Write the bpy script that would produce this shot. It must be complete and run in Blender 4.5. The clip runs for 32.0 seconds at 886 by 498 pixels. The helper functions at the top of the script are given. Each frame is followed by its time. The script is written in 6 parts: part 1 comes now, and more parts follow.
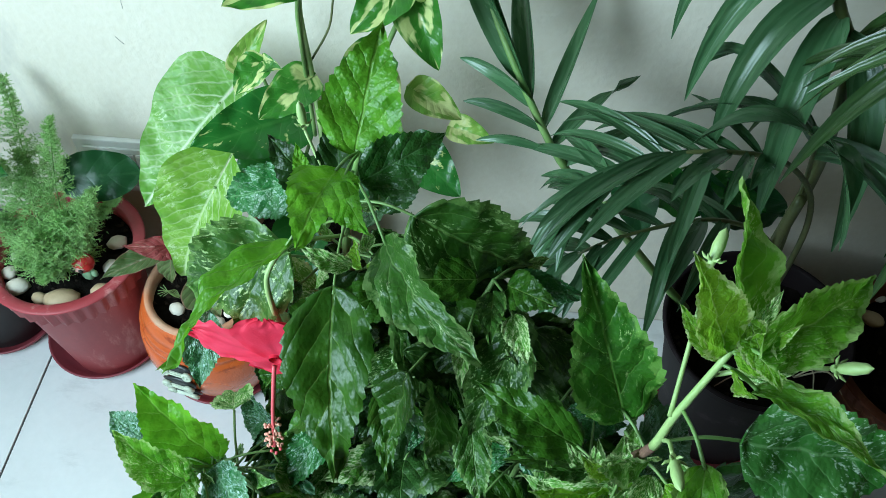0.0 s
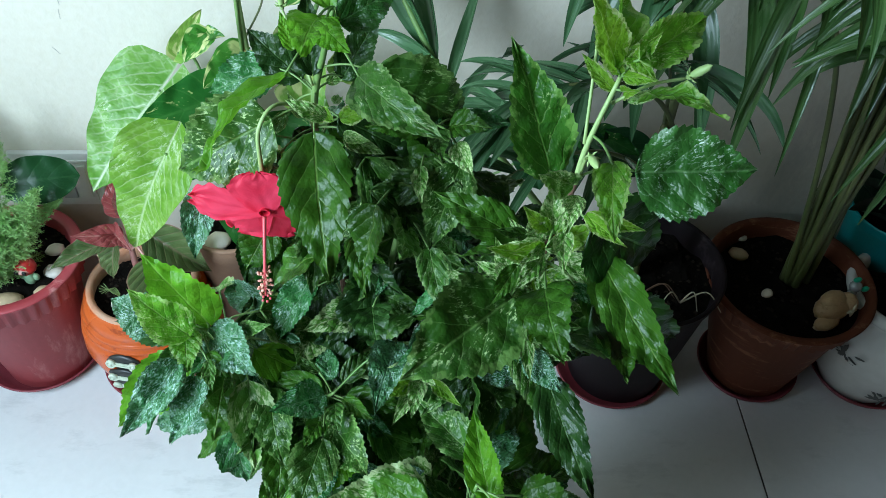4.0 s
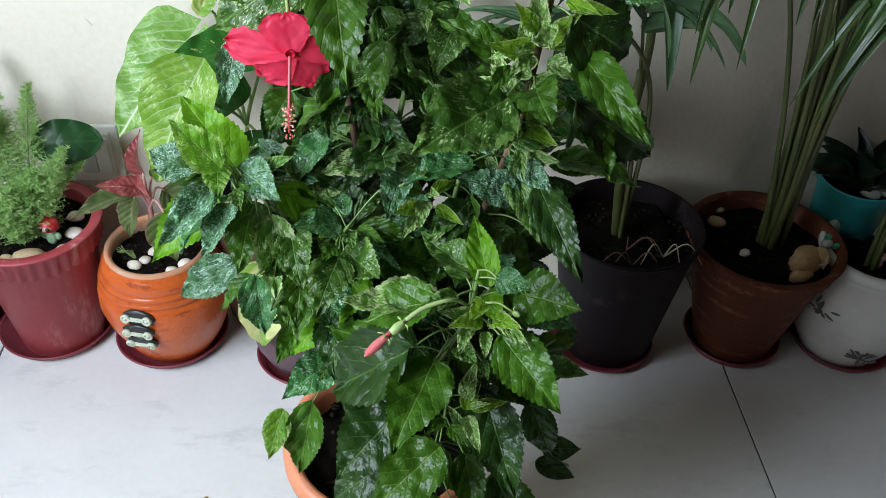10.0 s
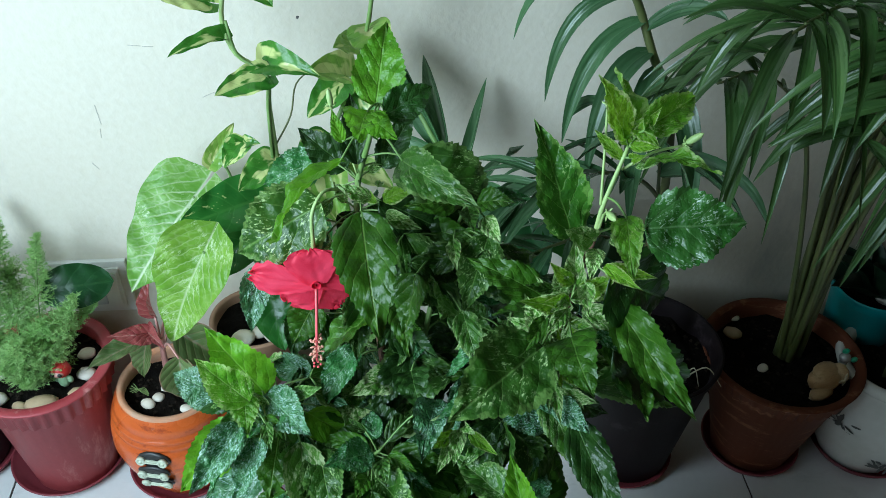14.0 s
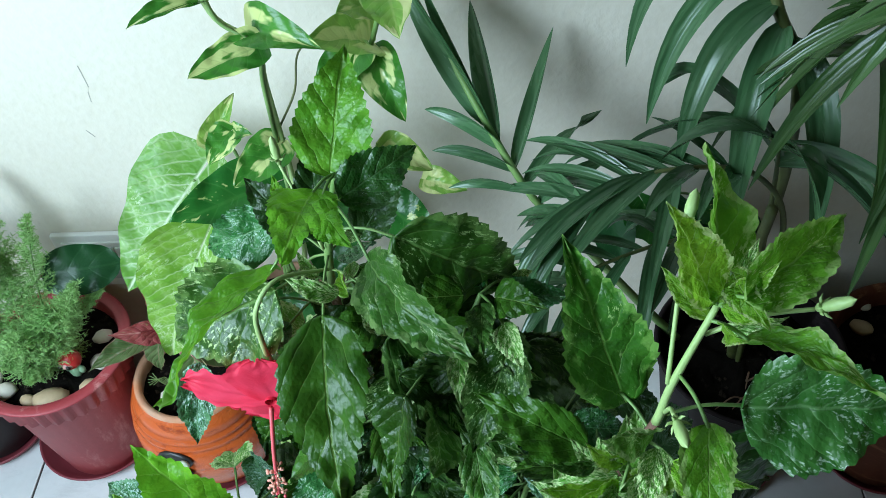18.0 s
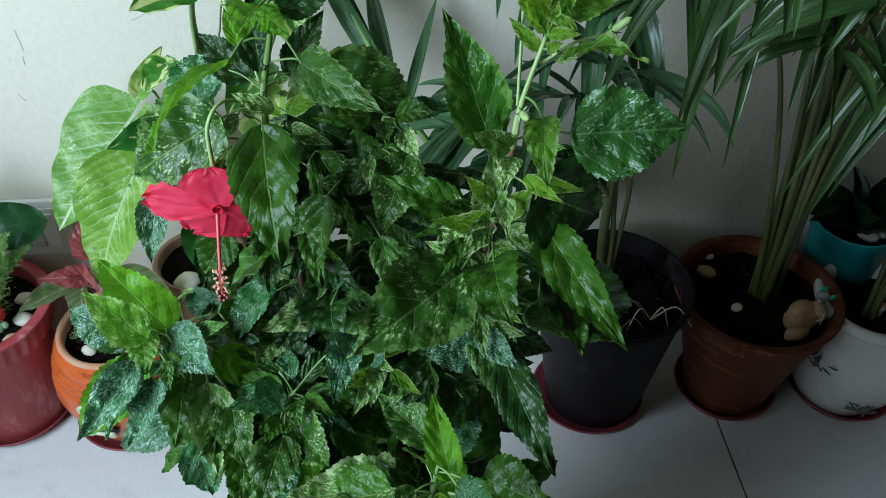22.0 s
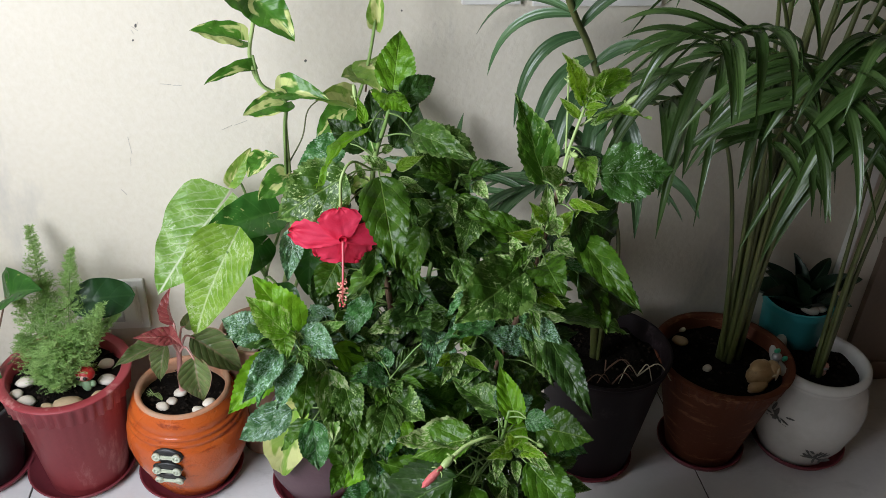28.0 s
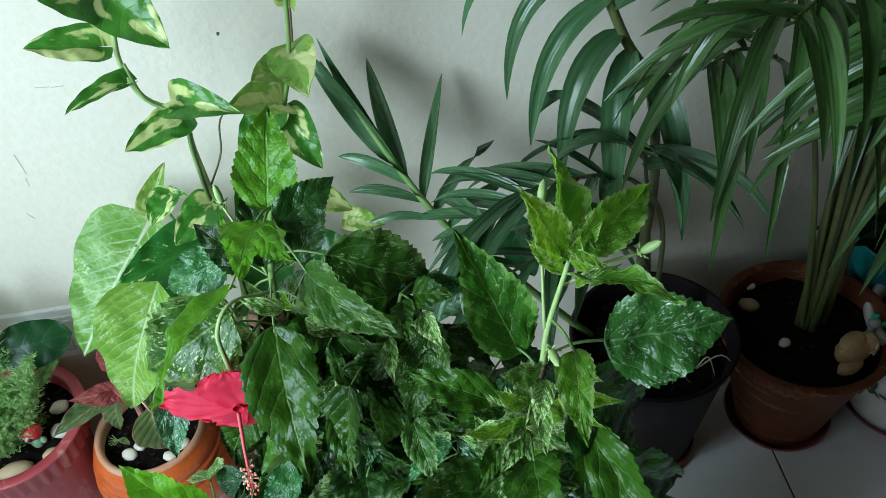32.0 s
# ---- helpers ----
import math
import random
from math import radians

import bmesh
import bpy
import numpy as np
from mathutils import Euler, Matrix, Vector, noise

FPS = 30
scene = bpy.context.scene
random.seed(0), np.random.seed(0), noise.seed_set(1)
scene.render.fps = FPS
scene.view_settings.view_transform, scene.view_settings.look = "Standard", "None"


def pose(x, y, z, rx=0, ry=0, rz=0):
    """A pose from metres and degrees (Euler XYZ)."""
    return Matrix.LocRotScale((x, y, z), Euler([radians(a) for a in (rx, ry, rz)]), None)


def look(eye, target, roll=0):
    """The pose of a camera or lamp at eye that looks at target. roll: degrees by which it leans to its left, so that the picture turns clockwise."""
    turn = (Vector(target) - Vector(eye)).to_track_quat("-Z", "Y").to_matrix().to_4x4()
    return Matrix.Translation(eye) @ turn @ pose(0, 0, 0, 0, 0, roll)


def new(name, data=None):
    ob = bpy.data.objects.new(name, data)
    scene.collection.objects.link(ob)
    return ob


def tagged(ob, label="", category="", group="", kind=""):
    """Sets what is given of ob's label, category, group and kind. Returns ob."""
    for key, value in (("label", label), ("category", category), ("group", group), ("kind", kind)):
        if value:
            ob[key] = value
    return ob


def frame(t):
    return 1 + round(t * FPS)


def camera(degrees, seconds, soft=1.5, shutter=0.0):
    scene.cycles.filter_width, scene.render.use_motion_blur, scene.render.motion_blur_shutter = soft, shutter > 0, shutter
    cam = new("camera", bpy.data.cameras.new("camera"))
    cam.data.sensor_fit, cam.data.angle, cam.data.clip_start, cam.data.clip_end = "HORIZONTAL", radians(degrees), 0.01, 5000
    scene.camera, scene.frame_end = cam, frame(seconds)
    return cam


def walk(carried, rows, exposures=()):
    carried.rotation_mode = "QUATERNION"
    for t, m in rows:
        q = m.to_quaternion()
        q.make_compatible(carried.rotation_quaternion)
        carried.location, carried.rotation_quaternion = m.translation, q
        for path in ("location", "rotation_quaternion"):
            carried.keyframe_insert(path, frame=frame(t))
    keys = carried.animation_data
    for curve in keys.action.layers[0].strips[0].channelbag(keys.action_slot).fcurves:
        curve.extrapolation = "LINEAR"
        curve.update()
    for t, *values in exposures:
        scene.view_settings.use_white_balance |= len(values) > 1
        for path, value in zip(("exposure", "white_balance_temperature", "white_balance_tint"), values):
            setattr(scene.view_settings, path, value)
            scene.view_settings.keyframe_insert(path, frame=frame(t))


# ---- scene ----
cam = camera(53.9, 32.0, soft=0.5)
METRES, EYE, TILT, LEAN, TURN = 3.05, 1.189, -53.515, 0.151, 6.31
EYE_X, EYE_Y = 0.083, -0.772
EXPOSURES = [(0.0, 0.17, 5450, -7), (3.5, 0.17, 5420, -1), (6.0, 0.20, 5450, 0), (7.2, 0.14, 5600, 4), (8.0, 0.15, 6100, 11), (9.0, 0.15, 6200, 14), (10.0, 0.15, 6100, 13), (10.6, 0.12, 5800, 9), (11.0, 0.05, 5500, 3),
             (13.0, 0.05, 5500, -3), (14.5, 0.03, 5500, -2), (17.0, 0.17, 5480, -1), (20.0, 0.17, 5450, 0), (21.0, -0.02, 5500, 1), (22.0, -0.14, 5550, 2), (22.8, 0.00, 5570, 1), (23.4, 0.08, 5750, 2), (24.0, 0.06, 6400, 15),
             (27.0, -0.05, 6500, 17), (29.0, -0.12, 6550, 18), (30.5, -0.04, 5900, 4), (32.0, 0.03, 5650, -2)]
ROWS = [
    (0.0, 0.0, 0.0, 0.0, 0.0, 0.0, -0.0),
    (0.5, -0.0269, 0.0057, 0.0071, -5.28, -0.36, 0.94),
    (1.0, -0.0383, 0.0186, 0.0154, -9.2, -0.53, 1.47),
    (1.5, -0.041, 0.0327, 0.0224, -10.86, -1.33, 2.06),
    (2.0, -0.0388, 0.0333, 0.0172, -11.38, -1.52, 2.52),
    (2.5, -0.0327, 0.0233, 0.0023, -10.75, -1.31, 2.97),
    (3.0, -0.0259, 0.0046, -0.0174, -9.15, -0.13, 3.12),
    (3.5, -0.0163, -0.023, -0.0381, -7.85, 2.8, 4.18),
    (5.5, -0.0278, -0.057, -0.0745, -6.44, 8.83, 9.2),
    (6.0, -0.0335, -0.0583, -0.0797, -6.64, 8.84, 9.27),
    (6.5, -0.0371, -0.0553, -0.0875, -7.27, 8.73, 9.35),
    (7.0, -0.0343, -0.0559, -0.0941, -7.69, 8.31, 8.92),
    (7.5, -0.0315, -0.0615, -0.1057, -7.87, 8.08, 8.05),
    (8.0, -0.0301, -0.065, -0.1183, -7.92, 8.23, 6.83),
    (8.5, -0.0281, -0.065, -0.1284, -7.51, 11.12, 6.22),
    (9.0, -0.0264, -0.0687, -0.136, -7.45, 12.51, 6.27),
    (9.5, -0.0288, -0.066, -0.1359, -7.43, 12.56, 6.3),
    (10.0, -0.0322, -0.0532, -0.1324, -7.53, 12.86, 6.29),
    (10.5, -0.0374, -0.046, -0.126, -7.52, 12.88, 5.81),
    (11.0, -0.04, -0.0439, -0.116, -7.69, 12.99, 5.43),
    (11.5, -0.0372, -0.0486, -0.103, -7.6, 13.09, 5.49),
    (12.0, -0.0371, -0.049, -0.0916, -7.63, 13.05, 5.61),
    (12.5, -0.0384, -0.0532, -0.0859, -7.36, 13.19, 6.61),
    (13.0, -0.0386, -0.0563, -0.08, -7.37, 13.15, 7.2),
    (13.5, -0.0381, -0.061, -0.0752, -7.56, 13.17, 7.56),
    (14.0, -0.0359, -0.0628, -0.0707, -7.5, 13.18, 8.05),
    (14.5, -0.0303, -0.0573, -0.0596, -7.4, 13.25, 8.09),
    (16.5, 0.0099, -0.0286, -0.021, 0.42, 8.71, 8.67),
    (17.0, 0.0138, -0.0181, -0.0153, 1.56, 7.21, 8.92),
    (17.5, 0.0083, -0.0048, -0.0109, 0.83, 5.93, 8.58),
    (18.0, -0.0005, -0.0015, -0.0121, -0.77, 5.44, 6.37),
    (18.5, -0.0129, 0.0003, -0.0112, -3.07, 5.15, 6.05),
    (19.0, -0.0334, 0.0069, -0.012, -9.11, 4.24, 7.48),
    (19.5, -0.04, 0.0095, -0.0177, -12.45, 3.85, 9.38),
    (20.0, -0.0367, 0.008, -0.0237, -13.23, 3.85, 9.96),
    (20.5, -0.0269, -0.0076, -0.039, -12.83, 5.53, 10.04),
    (21.0, -0.0185, -0.0248, -0.0572, -11.37, 8.02, 9.96),
    (21.5, -0.0138, -0.0364, -0.0716, -9.21, 9.91, 9.24),
    (22.0, -0.0133, -0.0402, -0.0766, -7.52, 10.15, 8.57),
    (22.5, -0.0172, -0.0477, -0.0812, -6.7, 10.35, 7.95),
    (23.0, -0.027, -0.0705, -0.0973, -6.57, 11.16, 7.9),
    (23.5, -0.0445, -0.0959, -0.1312, -7.17, 13.94, 7.95),
    (24.0, -0.0526, -0.1065, -0.1527, -8.42, 17.0, 8.16),
    (24.5, -0.0547, -0.1159, -0.1798, -8.75, 17.87, 7.56),
    (26.5, -0.0631, -0.0824, -0.1518, -9.12, 19.71, 7.61),
    (27.0, -0.0644, -0.0776, -0.1396, -9.49, 19.59, 8.28),
    (27.5, -0.065, -0.0896, -0.1328, -9.67, 19.57, 8.91),
    (28.0, -0.0651, -0.1072, -0.1289, -9.97, 19.45, 9.54),
    (28.5, -0.0585, -0.1113, -0.1225, -9.6, 19.38, 9.78),
    (29.0, -0.0437, -0.1006, -0.1027, -8.76, 18.25, 9.64),
    (29.5, -0.0323, -0.0911, -0.0895, -7.62, 16.45, 9.42),
    (30.0, -0.0418, -0.0787, -0.0716, -7.37, 14.67, 10.33),
    (30.5, -0.0517, -0.0687, -0.0572, -8.75, 12.59, 12.45),
    (31.0, -0.0434, -0.0584, -0.0483, -9.29, 11.05, 14.27),
    (31.5, -0.0214, -0.0456, -0.0332, -8.3, 9.41, 14.4),
    (32.0, -0.0014, -0.0371, -0.0255, -4.56, 8.04, 14.12),
]
walk(cam, [(t, pose(EYE_X, EYE_Y, EYE, TILT, LEAN, TURN) @ pose(METRES * x, METRES * y, METRES * z, 90 + pitch, roll, yaw)) for t, x, y, z, yaw, pitch, roll in ROWS],
     exposures=EXPOSURES)

# ---- world, daylight ----
world = bpy.data.worlds.new("daylight")
scene.world = world
world.use_nodes = True
wn, wl = world.node_tree.nodes, world.node_tree.links
sky = wn.new("ShaderNodeTexSky")
sky.sky_type, sky.sun_disc, sky.sun_elevation, sky.sun_rotation = "NISHITA", False, radians(40), radians(-120)
wn["Background"].inputs[1].default_value = 0.06
wl.new(sky.outputs[0], wn["Background"].inputs[0])

WINDOW_WATTS = 41.0
glow = bpy.data.lights.new("window_daylight", "AREA")
glow.shape, glow.size, glow.size_y, glow.energy, glow.color = "RECTANGLE", 0.9, 0.9, WINDOW_WATTS, (0.825, 0.92, 0.98)
new("window_daylight", glow).matrix_world = look((-1.03, -1.12, 1.18), (-0.32, -0.31, 0.50))


# ---- helpers for building ----
WORLD = {}


def thing(name, at, label, category, group=""):
    ob = new(name)
    ob.empty_display_size = 0.05
    ob.matrix_basis = Matrix.Translation(at)
    WORLD[ob] = Matrix.Translation(at)
    return tagged(ob, label, category, group)


def part(name, data, material, parent=None, label="", m=None):
    """Link a bmesh or a mesh as one object; m is its pose in the world."""
    if isinstance(data, bmesh.types.BMesh):
        bm, data = data, bpy.data.meshes.new(name)
        bm.to_mesh(data)
        bm.free()
    if material and not data.materials:
        data.materials.append(material)
    ob = new(name, data)
    m = m or Matrix()
    ob.matrix_basis = m
    WORLD[ob] = m.copy()
    if parent is not None:
        ob.parent = parent
        ob.matrix_parent_inverse = WORLD[parent].inverted()
    if label:
        ob["label"] = label
    return ob


def alone(name, data, material, label, category, group="", kind="", m=None):
    return tagged(part(name, data, material, m=m), label, category, group, kind)


def mesh(name, verts, faces, uvs=None, smooth=True):
    me = bpy.data.meshes.new(name)
    me.from_pydata([tuple(v) for v in verts], [], faces)
    if uvs is not None:
        layer = me.uv_layers.new(name="UVMap")
        for loop in me.loops:
            layer.data[loop.index].uv = uvs[loop.vertex_index]
    me.polygons.foreach_set("use_smooth", [smooth] * len(me.polygons))
    me.update()
    return me


def box(x0, x1, y0, y1, z0, z1, bevel=0.0):
    bm = bmesh.new()
    bmesh.ops.create_cube(bm, size=1, matrix=Matrix.Translation(((x0 + x1) / 2, (y0 + y1) / 2, (z0 + z1) / 2)) @ Matrix.Diagonal((x1 - x0, y1 - y0, z1 - z0, 1)))
    if bevel:
        bmesh.ops.bevel(bm, geom=bm.edges[:], offset=bevel, segments=2, affect="EDGES", profile=0.6)
    return bm


def lathe(name, profile, seg=56, flute=None, wobble=0.0):
    """A turned body from (radius, height) pairs; flute = (z0, z1, count, depth) cuts upright grooves."""
    verts, faces = [], []
    for r, z in profile:
        for k in range(seg):
            a = 2 * math.pi * k / seg
            rr = r * (1 + wobble * noise.noise((math.cos(a) * 1.5, math.sin(a) * 1.5, z * 9)))
            if flute and flute[0] <= z <= flute[1]:
                rr -= flute[3] * (0.5 + 0.5 * math.cos(a * flute[2]))
            verts.append((rr * math.cos(a), rr * math.sin(a), z))
    n = len(profile)
    for i in range(n - 1):
        for k in range(seg):
            faces.append((i * seg + k, i * seg + (k + 1) % seg, (i + 1) * seg + (k + 1) % seg, (i + 1) * seg + k))
    return mesh(name, verts, faces)


def tube(name, pts, radii, seg=8):
    """A swept round bar along points; one radius or one per point."""
    pts = [Vector(q) for q in pts]
    if not isinstance(radii, (list, tuple)):
        radii = [radii] * len(pts)
    verts, faces = [], []
    side = Vector((1, 0, 0))
    for i, q in enumerate(pts):
        d = (pts[min(i + 1, len(pts) - 1)] - pts[max(i - 1, 0)]).normalized()
        side = (side - d * side.dot(d))
        side = side.normalized() if side.length > 1e-4 else d.orthogonal().normalized()
        other = d.cross(side)
        for k in range(seg):
            a = 2 * math.pi * k / seg
            verts.append(q + radii[i] * (math.cos(a) * side + math.sin(a) * other))
    for i in range(len(pts) - 1):
        for k in range(seg):
            faces.append((i * seg + k, i * seg + (k + 1) % seg, (i + 1) * seg + (k + 1) % seg, (i + 1) * seg + k))
    faces.append(tuple(range(seg))[::-1])
    faces.append(tuple((len(pts) - 1) * seg + k for k in range(seg)))
    return mesh(name, verts, faces)


def spline(pts, n=6):
    """Catmull-Rom points through pts."""
    pts = [Vector(q) for q in pts]
    ext = [2 * pts[0] - pts[1]] + pts + [2 * pts[-1] - pts[-2]]
    out = []
    for i in range(1, len(ext) - 2):
        a, b, c, d = ext[i - 1:i + 3]
        for k in range(n):
            t = k / n
            out.append(0.5 * ((2 * b) + (c - a) * t + (2 * a - 5 * b + 4 * c - d) * t * t + (3 * b - a - 3 * c + d) * t ** 3))
    return out + [pts[-1]]


def taper(n, r0, r1):
    return [r0 + (r1 - r0) * i / max(1, n - 1) for i in range(n)]


def blob(name, rx, ry, rz, rough=0.12, seed=0, sub=2):
    bm = bmesh.new()
    bmesh.ops.create_icosphere(bm, subdivisions=sub, radius=1)
    for v in bm.verts:
        k = 1 + rough * noise.noise(v.co * 1.3 + Vector((seed * 7.1, seed * 3.3, 0)))
        v.co = Vector((v.co.x * rx * k, v.co.y * ry * k, v.co.z * rz * k))
    for f in bm.faces:
        f.smooth = True
    me = bpy.data.meshes.new(name)
    bm.to_mesh(me)
    bm.free()
    return me


# ---- leaf shapes: length 1 along +Y, face towards +Z ----
def leaf_shape(kind, seed, curl=0.25, fold=0.12, teeth=0):
    rng = random.Random(seed)
    rows, cols = (60, 10) if teeth else ((30, 28) if kind == "petal" else (22, 10))
    verts, faces, uvs = [], [], []
    ph = rng.uniform(0, 6)
    for i in range(rows + 1):
        u = i / rows
        if kind == "ovate":
            w = 0.5 * u ** 0.52 * (1 - u) ** 1.22 / 0.348
        elif kind == "arrow":
            w = 0.5 * (math.sin(math.pi * u ** 0.5) ** 0.82) * (1 - 0.08 * u)
        elif kind == "heart":
            w = 0.5 * (math.sin(math.pi * u ** 0.55) ** 0.7) * (1 - 0.15 * u)
        elif kind == "round":
            w = 0.5 * (1 - (2 * u - 1) ** 2) ** 0.52
        elif kind == "petal":
            w = 0.5 * (0.38 + 0.62 * min(1.0, u / 0.66) ** 0.9) * math.sqrt(max(0.0, 1 - max(0.0, (u - 0.6) / 0.41) ** 2.4))
        else:
            w = 0.5 * u ** 0.35 * (1 - u) ** 0.6 / 0.535
        w = max(w, 0.004)
        tooth = teeth and (0.05 * ((u * teeth) % 1.0) - 0.012)
        for j in range(cols + 1):
            v = j / cols * 2 - 1
            x = v * (w + (tooth * min(1, w * 4) if abs(v) > 0.99 else 0))
            y = u + (0.03 * abs(v) if teeth and abs(v) > 0.99 else 0)
            if kind == "heart":
                y -= 0.2 * abs(v) ** 1.6 * (1 - u) ** 2.5
            elif kind == "arrow":
                y -= 0.30 * abs(v) ** 1.3 * (1 - u) ** 2.2
            elif kind == "ovate":
                y -= 0.07 * abs(v) ** 1.6 * (1 - u) ** 3
            z = fold * (0.45 if teeth else 1.0) * abs(v) * w * 2 + (curl * 0.8 * u * (1 - u) if teeth else -curl * (u - 0.25) ** 2) - 0.03 * math.sin(u * 9 + ph + v) * abs(v)
            if teeth:
                z += 0.045 * noise.noise((u * 5 + seed, v * 2.2, seed)) + 0.02 * noise.noise((u * 14, v * 5, seed + 3))
            z += 0.02 * math.sin(u * 23 + 3 * abs(v) + ph) * abs(v) * (1 if kind != "strap" else 0.2)
            if kind == "petal":
                z = 0.16 * u * u + 0.022 * math.sin(v * 6 + ph) * u * u + 0.010 * math.sin(v * 14 + ph) * u ** 4 + 0.016 * noise.noise((u * 4, v * 3, seed))
                y += (0.045 * math.sin(v * 11 + ph) + 0.02 * math.sin(v * 23) + 0.05 * noise.noise((v * 9, seed, 2.0))) * u ** 3
                x *= 1 + (0.035 * math.sin(u * 34 + ph) + 0.07 * noise.noise((u * 13, 4.0 * (v > 0), seed))) * abs(v) ** 4 * u
                z += 0.022 * math.sin(u * 29 + v * 9 + ph) * max(abs(v), u) ** 6 * u
            verts.append((x, y, z))
            uvs.append((u, 0.5 + v / 2))
    for i in range(rows):
        for j in range(cols):
            a = i * (cols + 1) + j
            faces.append((a, a + 1, a + cols + 2, a + cols + 1))
    return mesh(kind + "_leaf", verts, faces, uvs)


def lay(base, tip, normal, width, roll=0.0):
    """The pose that lays a unit leaf from base to tip, facing normal, width times as broad as long."""
    b, t = Vector(base), Vector(tip)
    y = t - b
    n = y.length
    y = y.normalized()
    z = Vector(normal)
    z = (z - y * z.dot(y))
    z = z.normalized() if z.length > 1e-4 else y.orthogonal().normalized()
    x = y.cross(z)
    m = Matrix((x, y, z)).transposed().to_4x4()
    m = m @ Matrix.Rotation(radians(roll), 4, "Y") @ Matrix.Diagonal((n * width, n, n, 1))
    m.translation = b
    return m


# ---- materials ----
def node_mat(name):
    m = bpy.data.materials.new(name)
    m.use_nodes = True
    nt = m.node_tree
    return m, nt.nodes, nt.links, nt.nodes["Principled BSDF"]


def noise_tex(n, l, coord, scale, detail=4.0, rough=0.55):
    t = n.new("ShaderNodeTexNoise")
    t.inputs["Scale"].default_value, t.inputs["Detail"].default_value, t.inputs["Roughness"].default_value = scale, detail, rough
    l.new(coord, t.inputs["Vector"])
    return t.outputs["Fac"]


def ramp(n, l, fac, stops):
    r = n.new("ShaderNodeValToRGB")
    e = r.color_ramp.elements
    while len(e) < len(stops):
        e.new(0.5)
    for k, (pos, col) in enumerate(stops):
        e[k].position = pos
        e[k].color = (*col, 1) if len(col) == 3 else col
    l.new(fac, r.inputs[0])
    return r.outputs[0]


def mixc(n, l, fac, a, b, mode="MIX"):
    x = n.new("ShaderNodeMix")
    x.data_type, x.blend_type = "RGBA", mode
    for sock, val in ((x.inputs[0], fac), (x.inputs[6], a), (x.inputs[7], b)):
        if hasattr(val, "is_linked"):
            l.new(val, sock)
        elif isinstance(val, (int, float)):
            sock.default_value = val
        else:
            sock.default_value = (*val, 1)
    return x.outputs[2]


def math_node(n, l, op, a, b=0.0):
    x = n.new("ShaderNodeMath")
    x.operation = op
    for sock, val in ((x.inputs[0], a), (x.inputs[1], b)):
        if hasattr(val, "is_linked"):
            l.new(val, sock)
        else:
            sock.default_value = val
    return x.outputs[0]


def surface(name, c1, c2, rough=0.6, scale=40.0, bump=0.15, metal=0.0, spots=None, fine=6.0, spread=0.0, spec=0.5, streak=1.0):
    """A solid with two mixed tones, fine grain, relief and optional worn spots."""
    m, n, l, p = node_mat(name)
    co = n.new("ShaderNodeTexCoord").outputs["Object"]
    big, small = noise_tex(n, l, co, scale * 0.25), noise_tex(n, l, co, scale * fine, 3.0)
    col = mixc(n, l, ramp(n, l, big, [(0.3, (0, 0, 0)), (0.7, (1, 1, 1))]), c1, c2)
    col = mixc(n, l, 0.12, col, mixc(n, l, small, (0.0, 0.0, 0.0), (1.0, 1.0, 1.0)), "OVERLAY")
    if spots:
        stretch = n.new("ShaderNodeVectorMath")
        stretch.operation = "MULTIPLY"
        stretch.inputs[1].default_value = streak if isinstance(streak, tuple) else (1.0, 1.0, streak)
        l.new(co, stretch.inputs[0])
        mask = ramp(n, l, noise_tex(n, l, stretch.outputs[0], scale * 0.8, 6.0, 0.7), [(spots[1], (0, 0, 0)), (spots[1] + 0.1, (1, 1, 1))])
        col = mixc(n, l, mask, col, spots[0])
    if spread:
        info = n.new("ShaderNodeObjectInfo")
        hv = n.new("ShaderNodeHueSaturation")
        l.new(col, hv.inputs["Color"])
        l.new(math_node(n, l, "ADD", math_node(n, l, "MULTIPLY", info.outputs["Random"], spread), 1.0 - spread / 2), hv.inputs["Value"])
        col = hv.outputs[0]
    l.new(col, p.inputs["Base Color"])
    p.inputs["Metallic"].default_value, p.inputs["Specular IOR Level"].default_value = metal, spec
    l.new(math_node(n, l, "ADD", math_node(n, l, "MULTIPLY", big, 0.25), rough - 0.12), p.inputs["Roughness"])
    b = n.new("ShaderNodeBump")
    b.inputs["Strength"].default_value, b.inputs["Distance"].default_value = bump, 0.004
    l.new(math_node(n, l, "ADD", small, big), b.inputs["Height"])
    l.new(b.outputs[0], p.inputs["Normal"])
    return m


